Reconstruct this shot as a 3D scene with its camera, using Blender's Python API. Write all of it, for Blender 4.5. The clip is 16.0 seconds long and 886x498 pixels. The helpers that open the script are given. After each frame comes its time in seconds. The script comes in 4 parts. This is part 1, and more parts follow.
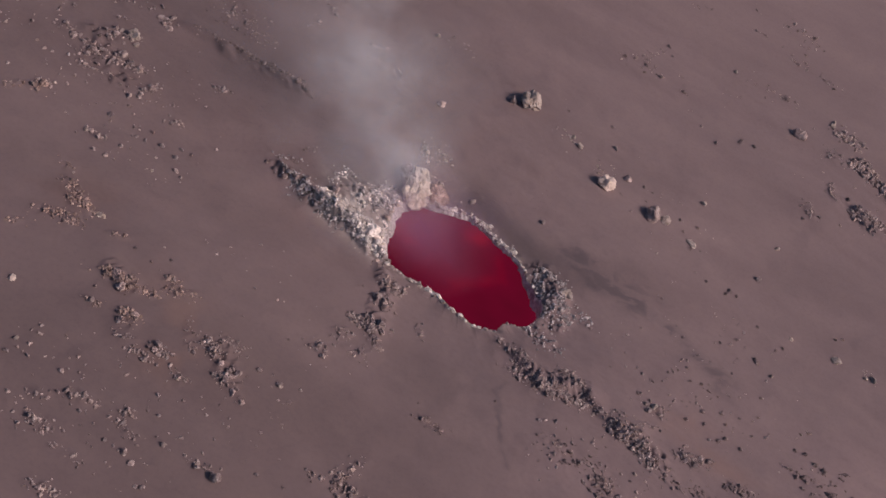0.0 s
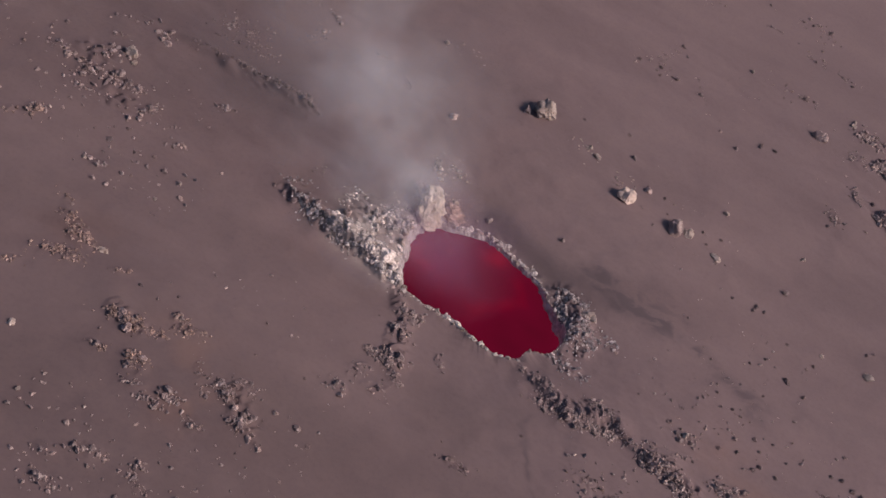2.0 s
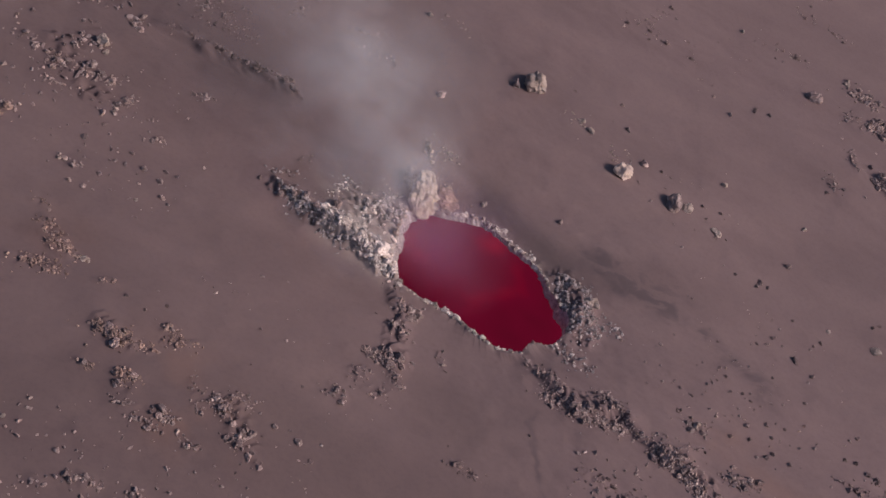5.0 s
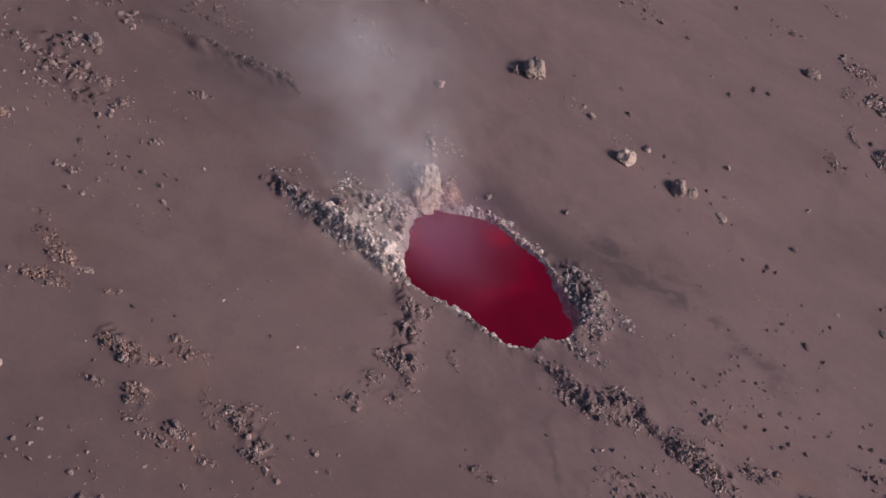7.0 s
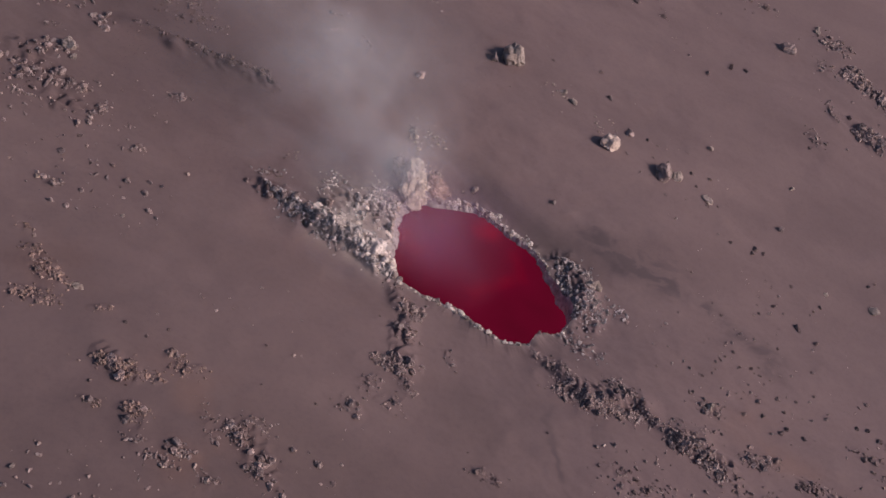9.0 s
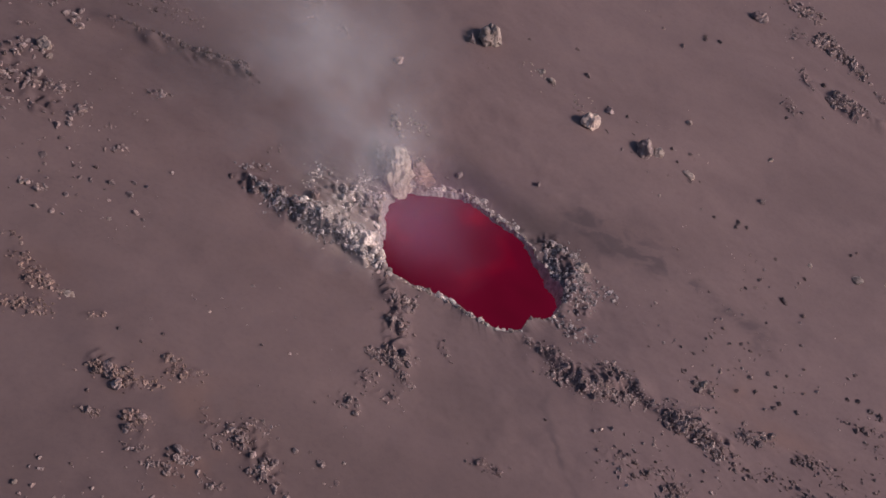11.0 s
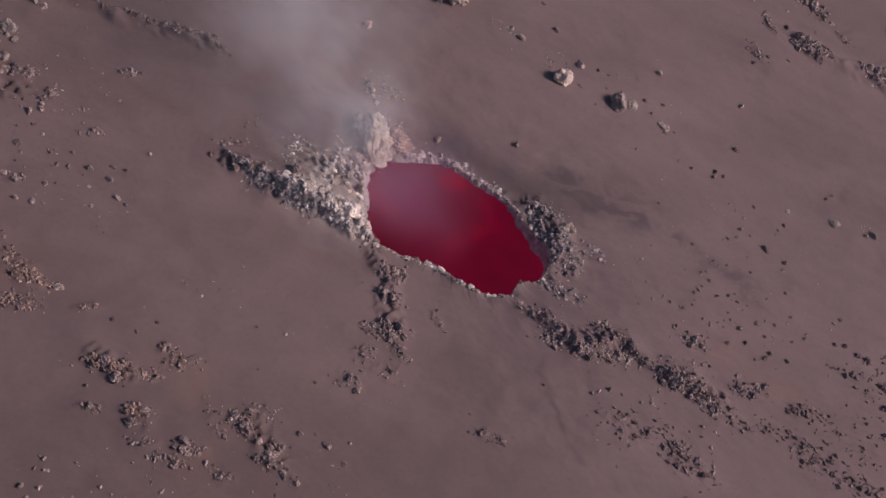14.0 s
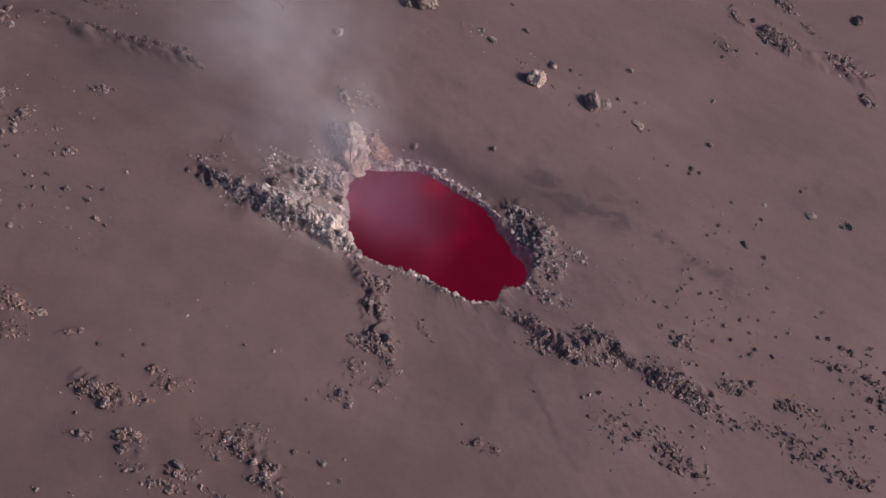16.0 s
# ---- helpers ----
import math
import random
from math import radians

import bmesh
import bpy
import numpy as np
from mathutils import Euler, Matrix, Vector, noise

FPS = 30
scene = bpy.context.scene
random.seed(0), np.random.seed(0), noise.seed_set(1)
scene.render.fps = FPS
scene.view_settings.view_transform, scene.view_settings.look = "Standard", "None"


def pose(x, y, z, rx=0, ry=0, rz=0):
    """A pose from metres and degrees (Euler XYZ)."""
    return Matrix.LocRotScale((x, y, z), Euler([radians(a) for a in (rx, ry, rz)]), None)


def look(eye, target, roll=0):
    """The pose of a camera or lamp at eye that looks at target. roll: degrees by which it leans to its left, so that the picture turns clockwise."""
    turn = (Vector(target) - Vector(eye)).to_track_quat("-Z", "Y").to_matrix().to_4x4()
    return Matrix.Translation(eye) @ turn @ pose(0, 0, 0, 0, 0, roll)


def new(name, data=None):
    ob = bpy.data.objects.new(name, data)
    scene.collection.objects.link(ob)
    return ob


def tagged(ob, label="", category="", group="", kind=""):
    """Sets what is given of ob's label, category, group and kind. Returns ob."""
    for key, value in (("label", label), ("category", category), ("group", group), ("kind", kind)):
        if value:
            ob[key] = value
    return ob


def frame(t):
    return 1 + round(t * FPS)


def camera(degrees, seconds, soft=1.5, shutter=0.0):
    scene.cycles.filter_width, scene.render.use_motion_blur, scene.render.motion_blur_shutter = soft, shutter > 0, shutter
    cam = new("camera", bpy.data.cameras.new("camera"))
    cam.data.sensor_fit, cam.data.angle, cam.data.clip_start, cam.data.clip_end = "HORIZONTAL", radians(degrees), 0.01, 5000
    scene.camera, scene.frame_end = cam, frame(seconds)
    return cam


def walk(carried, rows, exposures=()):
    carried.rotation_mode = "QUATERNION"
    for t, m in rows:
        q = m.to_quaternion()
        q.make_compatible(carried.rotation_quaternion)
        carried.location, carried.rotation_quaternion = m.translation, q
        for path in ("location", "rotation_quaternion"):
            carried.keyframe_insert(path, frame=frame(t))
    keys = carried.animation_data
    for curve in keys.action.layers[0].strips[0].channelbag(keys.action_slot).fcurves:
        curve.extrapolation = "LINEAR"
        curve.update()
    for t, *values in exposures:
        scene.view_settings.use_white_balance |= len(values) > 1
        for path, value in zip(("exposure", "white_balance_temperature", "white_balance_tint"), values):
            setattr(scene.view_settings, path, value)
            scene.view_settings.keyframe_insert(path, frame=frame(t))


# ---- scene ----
cam = camera(33.03, 16.0, soft=1.5)
# seconds, eye, target, roll
PATH = [
    (0, (7.846, -85.933, 71.709), (-0.570, -12.639, 11.858), 0.800),
    (0.5, (6.960, -84.371, 71.621), (-1.055, -11.397, 11.326), 0.753),
    (1, (6.111, -82.770, 71.455), (-1.585, -10.045, 10.817), 0.684),
    (1.5, (5.309, -81.176, 71.304), (-2.127, -8.645, 10.403), 0.529),
    (2, (4.580, -79.764, 71.230), (-2.620, -7.453, 10.040), 0.428),
    (2.5, (3.965, -78.494, 71.191), (-2.826, -6.498, 9.584), 0.338),
    (3, (3.403, -77.411, 71.160), (-2.824, -5.811, 9.035), 0.324),
    (3.5, (2.947, -76.419, 71.100), (-2.639, -5.259, 8.410), 0.291),
    (4, (2.495, -75.566, 71.022), (-2.613, -4.843, 7.799), 0.228),
    (4.5, (1.966, -74.747, 70.994), (-2.704, -4.465, 7.246), 0.153),
    (7, (-1.635, -70.919, 71.252), (-3.620, -2.638, 5.232), -0.130),
    (7.5, (-2.431, -70.194, 71.332), (-3.507, -2.214, 4.980), -0.080),
    (8, (-3.241, -69.464, 71.441), (-3.369, -1.912, 4.645), 0.018),
    (8.5, (-3.861, -68.804, 71.610), (-3.261, -1.719, 4.348), -0.053),
    (9, (-4.464, -68.191, 71.842), (-3.176, -1.605, 4.095), -0.181),
    (11.5, (-7.270, -65.928, 72.904), (-2.382, -1.877, 2.914), -0.432),
    (12, (-7.820, -65.517, 73.053), (-2.226, -2.099, 2.541), -0.419),
    (12.5, (-8.467, -65.084, 73.070), (-2.119, -2.224, 2.123), -0.345),
    (13, (-9.117, -64.722, 73.029), (-2.135, -2.354, 1.709), -0.353),
    (13.5, (-9.793, -64.247, 72.964), (-2.116, -2.435, 1.233), -0.298),
    (14, (-10.421, -63.745, 72.861), (-1.888, -2.358, 0.862), -0.196),
    (14.5, (-10.969, -63.368, 72.757), (-1.597, -2.233, 0.648), -0.123),
    (15, (-11.448, -62.975, 72.666), (-1.260, -2.002, 0.531), -0.063),
    (15.5, (-11.936, -62.566, 72.637), (-0.986, -1.767, 0.467), -0.011),
    (16, (-12.376, -62.131, 72.673), (-0.685, -1.516, 0.464), 0.048),
]
walk(cam, [(t, look(eye, target, roll)) for t, eye, target, roll in PATH], exposures=[(0.0, -0.10, 6500, 10), (4.0, -0.15, 6500, 10.5), (9.0, -0.20, 6500, 12), (16.0, -0.23, 6500, 12.5)])

# ---- world and sun ----
SUN_ELEVATION, SUN_AZIMUTH = 19.0, -14.0  # degrees; azimuth from +x towards +y
world = bpy.data.worlds.new("dusk_sky")
scene.world = world
world.use_nodes = True
wn, wl = world.node_tree.nodes, world.node_tree.links
wn.clear()
sky = wn.new("ShaderNodeTexSky")
sky.sky_type, sky.sun_disc = "NISHITA", False
sky.sun_elevation, sky.sun_rotation = radians(SUN_ELEVATION), radians(90 - SUN_AZIMUTH)
sky.air_density, sky.dust_density, sky.ozone_density, sky.altitude = 0.7, 5.0, 1.0, 2800
back, wout = wn.new("ShaderNodeBackground"), wn.new("ShaderNodeOutputWorld")
back.inputs["Strength"].default_value = 0.122
wl.new(sky.outputs["Color"], back.inputs["Color"])
wl.new(back.outputs["Background"], wout.inputs["Surface"])

sun_data = bpy.data.lights.new("sun", "SUN")
sun_data.energy, sun_data.angle, sun_data.color = 3.05, radians(14.0), (1.0, 0.80, 0.755)
sun = new("sun", sun_data)
ca, sa = math.cos(radians(SUN_AZIMUTH)), math.sin(radians(SUN_AZIMUTH))
ce, se = math.cos(radians(SUN_ELEVATION)), math.sin(radians(SUN_ELEVATION))
sun.matrix_basis = look((80 * ca * ce, 80 * sa * ce, 80 * se), (0, 0, 0))

scene.cycles.transparent_max_bounces = 96


# ---- numeric noise ----
def lattice(ix, iy, seed):
    h = (ix.astype(np.int64) * 374761393 + iy.astype(np.int64) * 668265263 + seed * 974711) & 0x7FFFFFFF
    h = ((h ^ (h >> 13)) * 1274126177) & 0x7FFFFFFF
    return ((h ^ (h >> 16)) & 0xFFFF) / 65535.0 * 2 - 1


def vnoise(x, y, seed=0):
    x, y = np.asarray(x, float), np.asarray(y, float)
    ix, iy = np.floor(x), np.floor(y)
    fx, fy = x - ix, y - iy
    fx, fy = fx * fx * (3 - 2 * fx), fy * fy * (3 - 2 * fy)
    a, b = lattice(ix, iy, seed), lattice(ix + 1, iy, seed)
    c, d = lattice(ix, iy + 1, seed), lattice(ix + 1, iy + 1, seed)
    return (a * (1 - fx) + b * fx) * (1 - fy) + (c * (1 - fx) + d * fx) * fy


def fbm(x, y, octaves=4, seed=0):
    return sum(vnoise(x * 2.03**o + 17.3 * o, y * 2.03**o - 9.1 * o, seed + o) * 0.5**o for o in range(octaves))


# ---- rubble and stones: where they lie ----
# patches of rubble: x, y, half-length, half-width, turn, count, smallest and largest stone; single stones: x, y, size
UPSLOPE_RUBBLE = [
    (-28.1, 6.8, 2.2, 0.6, -1, 60, 0.37, 0.64),
    (-28.0, 9.6, 1.3, 0.5, 13, 24, 0.37, 0.61),
    (-31.6, 8.0, 0.8, 0.4, -24, 12, 0.37, 0.60),
    (-24.8, 5.5, 1.1, 0.3, 66, 14, 0.36, 0.59),
    (-31.4, 1.2, 0.5, 0.3, 13, 10, 0.35, 0.53),
    (-26.9, -1.7, 0.7, 0.3, -17, 14, 0.30, 0.56),
    (-22.7, 3.1, 0.8, 0.2, 27, 10, 0.31, 0.49),
    (-20.4, 8.6, 0.6, 0.2, 9, 8, 0.32, 0.51),
    (-25.8, 14.0, 0.7, 0.4, -6, 8, 0.39, 0.58),
    (-28.6, 11.8, 0.4, 0.2, 12, 6, 0.38, 0.47),
    (-29.1, 5.0, 1.7, 0.3, -5, 18, 0.36, 0.50),
    (-27.9, 14.6, 1.4, 0.4, 30, 10, 0.39, 0.53),
]
STEAM_SIDE_RUBBLE = [
    (-20.4, 18.2, 2.8, 1.1, -28, 26, 0.26, 0.48),
    (-21.0, 18.6, 1.2, 1.0, -36, 12, 0.30, 0.52),
    (-19.0, 16.9, 0.9, 0.6, -5, 6, 0.30, 0.48),
    (-15.7, 22.4, 0.8, 0.6, 7, 9, 0.30, 0.52),
    (-14.9, 24.9, 0.8, 0.5, -45, 7, 0.35, 0.56),
    (-10.3, 22.5, 0.9, 0.5, 19, 8, 0.30, 0.52),
    (-10.1, 20.4, 0.7, 0.6, -16, 6, 0.30, 0.52),
    (-8.2, 19.8, 1.4, 0.3, -65, 7, 0.30, 0.48),
    (-4.3, 12.2, 1.3, 0.8, 7, 12, 0.35, 0.60),
    (-3.5, 28.0, 1.0, 0.7, -18, 9, 0.30, 0.52),
    (-13.1, 6.6, 0.5, 0.2, 25, 3, 0.26, 0.39),
]
SCARP_RUBBLE = [
    (-22.4, 14.3, 1.5, 0.2, -14, 18, 0.34, 0.48),
    (-19.3, 13.8, 1.2, 0.2, -9, 30, 0.39, 0.58),
    (-16.5, 13.5, 1.6, 0.3, 0, 40, 0.38, 0.62),
    (-15.0, 12.8, 0.5, 0.2, -23, 12, 0.38, 0.67),
    (-20.9, 17.3, 2.2, 0.6, 12, 14, 0.30, 0.49),
    (-14.5, 4.3, 0.7, 0.2, 13, 5, 0.32, 0.45),
]
LEVEE_RUBBLE = [
    (-10.0, 1.3, 1.9, 0.4, -19, 45, 0.35, 0.66),
    (-7.5, -0.3, 1.0, 0.4, -25, 40, 0.36, 0.71),
    (-7.7, 5.6, 1.5, 0.4, 55, 20, 0.32, 0.55),
    (-10.3, 5.2, 1.6, 0.4, 51, 16, 0.27, 0.46),
    (-7.7, 3.5, 1.2, 0.8, 27, 40, 0.32, 0.64),
    (-6.3, 4.4, 0.7, 0.4, -56, 35, 0.32, 0.55),
    (-7.5, 0.7, 0.6, 0.6, -2, 30, 0.40, 0.71),
    (-6.6, 0.7, 1.5, 0.3, -85, 30, 0.36, 0.62),
    (-9.4, 1.4, 1.0, 0.6, -34, 12, 0.27, 0.44),
]
BANK_END_RUBBLE = [
    (-13.2, 2.2, 1.6, 0.3, -27, 34, 0.36, 0.67),
    (-12.1, 1.3, 2.3, 0.3, -29, 50, 0.36, 0.62),
    (-14.4, 4.3, 0.8, 0.2, 16, 6, 0.32, 0.45),
    (-10.2, 0.7, 1.7, 0.3, -21, 50, 0.35, 0.66),
]
PALE_CHAIN = [
    (-4.9, 11.9, 1.0, 0.2, -73, 9, 0.34, 0.63),
    (-3.4, 12.2, 0.7, 0.2, -68, 8, 0.29, 0.49),
    (-3.5, 9.3, 0.6, 0.3, -25, 10, 0.29, 0.48),
    (6.9, 20.9, 1.2, 0.2, -50, 16, 0.22, 0.39),
    (9.3, 18.4, 1.0, 0.2, -77, 12, 0.22, 0.35),
    (10.4, 19.6, 0.5, 0.2, -77, 4, 0.22, 0.35),
    (27.6, 43.2, 0.9, 0.3, 4, 6, 0.26, 0.43),
    (32.9, 7.9, 1.0, 0.3, -50, 8, 0.22, 0.35),
]
SULPHUR_RUBBLE = [
    (-5.6, -1.2, 0.8, 0.2, -21, 26, 0.31, 0.53),
    (-2.9, -2.1, 2.0, 0.2, -20, 46, 0.27, 0.62),
    (0.2, -3.3, 1.1, 0.2, -27, 22, 0.22, 0.44),
    (-2.5, 6.8, 1.4, 0.3, 16, 30, 0.28, 0.57),
    (0.2, 6.9, 0.6, 0.3, -32, 22, 0.33, 0.66),
    (2.1, 5.6, 1.2, 0.3, -19, 24, 0.24, 0.47),
    (-4.8, 6.1, 0.8, 0.2, 22, 16, 0.33, 0.56),
]
PIT_END_RUBBLE = [
    (5.5, 1.6, 1.8, 0.4, -72, 110, 0.28, 0.51),
    (6.1, 3.6, 1.0, 0.4, -23, 50, 0.28, 0.52),
    (6.7, -0.6, 0.9, 0.5, 12, 60, 0.28, 0.46),
    (6.9, 0.9, 1.1, 0.7, -50, 60, 0.28, 0.46),
    (5.8, -3.0, 1.6, 0.6, -30, 40, 0.23, 0.41),
    (4.2, -2.1, 1.0, 0.2, 32, 16, 0.27, 0.45),
    (8.8, 0.6, 1.0, 0.4, -44, 10, 0.28, 0.47),
]
FOOT_RUBBLE = [
    (-6.1, -2.6, 1.3, 0.35, -72, 26, 0.28, 0.50),
    (-5.3, -3.5, 0.7, 0.6, -13, 40, 0.35, 0.61),
    (-5.6, -5.6, 0.5, 0.5, -85, 26, 0.34, 0.56),
    (-6.0, -8.9, 0.7, 0.4, -69, 34, 0.38, 0.71),
    (-6.9, -8.7, 0.7, 0.4, -29, 26, 0.34, 0.54),
    (-5.5, -10.2, 0.6, 0.3, -69, 16, 0.33, 0.54),
    (-7.8, -10.8, 0.8, 0.4, 62, 18, 0.29, 0.45),
    (-8.7, -13.0, 0.7, 0.3, -52, 12, 0.32, 0.60),
    (-6.6, -11.9, 0.7, 0.4, 12, 10, 0.29, 0.45),
    (-5.9, -12.2, 0.4, 0.1, -66, 4, 0.33, 0.49),
    (-2.9, -6.6, 0.9, 0.2, -69, 8, 0.26, 0.43),
    (-4.8, -8.4, 0.3, 0.2, -47, 5, 0.30, 0.42),
]
LOWER_SCARP_RUBBLE = [
    (3.9, -5.4, 1.6, 0.3, -32, 26, 0.26, 0.44),
    (5.7, -7.6, 1.7, 0.5, -24, 85, 0.31, 0.57),
    (8.4, -6.4, 1.0, 0.4, -39, 34, 0.31, 0.58),
    (8.3, -8.2, 1.1, 0.4, 1, 51, 0.31, 0.53),
    (10.2, -8.2, 1.1, 0.2, -41, 26, 0.26, 0.44),
    (12.7, -9.8, 1.4, 0.5, -26, 64, 0.35, 0.71),
    (14.0, -11.2, 0.9, 0.4, -43, 34, 0.35, 0.62),
    (11.8, -8.1, 0.7, 0.1, 10, 5, 0.27, 0.40),
    (14.4, -6.0, 0.8, 0.4, -18, 12, 0.32, 0.59),
    (17.5, -9.7, 1.0, 0.3, -2, 19, 0.36, 0.63),
    (14.3, -8.2, 1.0, 0.1, 18, 7, 0.22, 0.36),
]
WEST_RUBBLE = [
    (-26.1, -8.3, 1.4, 0.4, -48, 34, 0.29, 0.45),
    (-25.9, -11.1, 0.9, 0.5, 1, 30, 0.28, 0.44),
    (-25.3, -9.6, 1.0, 0.3, -20, 22, 0.28, 0.45),
    (-22.5, -10.9, 0.6, 0.2, 18, 10, 0.24, 0.36),
    (-21.5, -14.8, 0.9, 0.5, -13, 44, 0.31, 0.58),
    (-22.5, -17.3, 0.5, 0.2, -12, 10, 0.31, 0.54),
    (-20.1, -17.3, 0.7, 0.3, -9, 24, 0.31, 0.57),
    (-18.6, -13.1, 0.5, 0.3, -21, 24, 0.28, 0.43),
    (-17.8, -13.8, 0.9, 0.3, 19, 26, 0.28, 0.43),
    (-27.5, -6.0, 0.5, 0.3, -12, 8, 0.25, 0.38),
    (-19.7, -15.0, 0.6, 0.3, 3, 14, 0.27, 0.43),
    (-20.0, -18.1, 0.7, 0.3, -14, 12, 0.27, 0.42),
]
SOUTHWEST_RUBBLE = [
    (-19.8, -19.3, 0.5, 0.2, 7, 10, 0.30, 0.42),
    (-18.7, -20.2, 0.8, 0.2, -14, 24, 0.30, 0.53),
    (-17.7, -19.3, 0.8, 0.3, 1, 14, 0.30, 0.57),
    (-15.0, -17.4, 0.6, 0.3, -48, 22, 0.31, 0.50),
    (-14.0, -16.3, 0.8, 0.4, -20, 12, 0.27, 0.43),
    (-13.4, -18.7, 0.4, 0.4, 26, 20, 0.34, 0.61),
    (-13.4, -19.9, 1.1, 0.3, -29, 34, 0.30, 0.53),
    (-16.0, -20.8, 0.4, 0.2, 8, 18, 0.26, 0.41),
    (-16.4, -17.2, 1.5, 0.3, -74, 14, 0.27, 0.42),
    (-21.0, -24.9, 0.5, 0.3, -6, 20, 0.29, 0.51),
    (-23.0, -25.7, 0.6, 0.3, -13, 10, 0.25, 0.36),
    (-18.4, -24.7, 0.4, 0.2, -2, 9, 0.29, 0.47),
]
SOUTHWEST_LOW_RUBBLE = [
    (-22.6, -27.6, 0.9, 0.3, -23, 22, 0.32, 0.56),
    (-20.8, -28.8, 1.1, 0.2, -5, 10, 0.28, 0.43),
    (-18.0, -25.8, 1.1, 0.3, -31, 16, 0.28, 0.52),
    (-20.9, -24.6, 0.6, 0.3, -12, 8, 0.28, 0.45),
    (-21.0, -31.7, 0.9, 0.3, -2, 22, 0.31, 0.50),
    (-13.4, -26.4, 1.0, 0.2, -22, 12, 0.32, 0.56),
    (-5.3, -22.1, 1.5, 0.4, 49, 18, 0.33, 0.54),
    (-5.4, -23.4, 0.5, 0.3, -27, 12, 0.37, 0.58),
    (-24.3, -27.2, 1.2, 0.2, -57, 6, 0.28, 0.40),
    (-7.1, -23.6, 0.4, 0.2, -1, 5, 0.29, 0.41),
]
FAR_WEST_RUBBLE = [
    (-32.4, 0.3, 1.5, 0.3, 37, 24, 0.39, 0.63),
    (-26.9, -11.3, 1.2, 0.5, -7, 22, 0.31, 0.49),
    (-26.2, -8.7, 1.5, 0.4, -47, 18, 0.32, 0.50),
    (-28.8, -13.1, 0.8, 0.2, 52, 8, 0.31, 0.44),
]
SOUTH_RUBBLE = [
    (-5.7, -23.4, 0.8, 0.4, 64, 22, 0.35, 0.60),
    (-4.5, -23.8, 0.6, 0.4, -3, 12, 0.35, 0.56),
    (-7.4, -23.7, 0.4, 0.3, -4, 4, 0.35, 0.56),
    (-15.0, -17.1, 0.9, 0.5, -36, 20, 0.30, 0.52),
    (7.6, -13.2, 1.5, 0.4, -17, 20, 0.30, 0.52),
    (9.3, -14.2, 1.9, 0.4, 13, 18, 0.30, 0.52),
    (11.6, -16.0, 1.7, 0.9, -46, 60, 0.30, 0.56),
    (-0.8, -15.6, 0.9, 0.4, -28, 22, 0.26, 0.48),
]
SOUTHEAST_RUBBLE = [
    (15.4, -12.0, 2.1, 0.7, -42, 32, 0.30, 0.52),
    (19.3, -13.3, 2.1, 0.7, -36, 36, 0.30, 0.56),
    (20.9, -10.8, 0.8, 0.7, -28, 22, 0.30, 0.60),
    (22.3, -15.5, 2.9, 0.8, -29, 70, 0.30, 0.60),
    (23.9, -12.8, 2.5, 1.9, -37, 46, 0.30, 0.52),
    (28.2, -7.9, 2.2, 1.9, -68, 53, 0.30, 0.60),
    (17.1, -9.8, 0.9, 0.5, -22, 13, 0.30, 0.52),
    (29.6, -11.4, 3.3, 3.0, -69, 46, 0.30, 0.60),
]
EAST_RUBBLE = [
    (13.1, 40.2, 3.5, 0.8, 45, 16, 0.30, 0.48),
    (13.7, 38.5, 1.7, 0.9, -46, 18, 0.30, 0.48),
    (16.8, 37.5, 1.6, 0.3, -79, 7, 0.30, 0.43),
    (26.6, 43.6, 2.0, 0.7, -1, 10, 0.30, 0.52),
    (30.2, 57.4, 2.1, 1.4, -26, 26, 0.30, 0.52),
    (29.3, 51.3, 1.0, 0.7, -10, 8, 0.30, 0.48),
    (32.7, 50.1, 1.4, 0.6, -38, 7, 0.30, 0.48),
    (25.7, 53.5, 1.6, 0.4, -9, 8, 0.22, 0.35),
    (18.5, 53.2, 1.4, 0.7, -4, 9, 0.26, 0.48),
    (24.4, 58.3, 1.3, 0.9, -10, 8, 0.30, 0.52),
]
NORTHEAST_RUBBLE = [
    (33.6, 40.9, 1.1, 1.0, -31, 53, 0.38, 0.70),
    (32.2, 36.5, 1.0, 0.9, -41, 29, 0.37, 0.56),
    (31.3, 30.7, 1.6, 0.3, -84, 34, 0.30, 0.48),
    (28.8, 26.2, 0.9, 0.4, -71, 16, 0.35, 0.52),
    (35.6, 36.2, 2.0, 1.2, -36, 101, 0.46, 0.99),
    (34.4, 41.1, 1.2, 0.9, -7, 38, 0.41, 0.68),
    (34.7, 28.4, 1.7, 1.0, -24, 96, 0.35, 0.76),
    (37.4, 33.9, 0.8, 0.8, -23, 34, 0.36, 0.67),
    (40.6, 27.3, 1.2, 0.9, -14, 62, 0.36, 0.71),
    (42.1, 26.3, 1.9, 0.4, 0, 38, 0.36, 0.60),
    (41.5, 23.0, 0.7, 0.6, -58, 24, 0.41, 0.70),
    (38.7, 31.1, 0.6, 0.4, -52, 13, 0.36, 0.54),
]
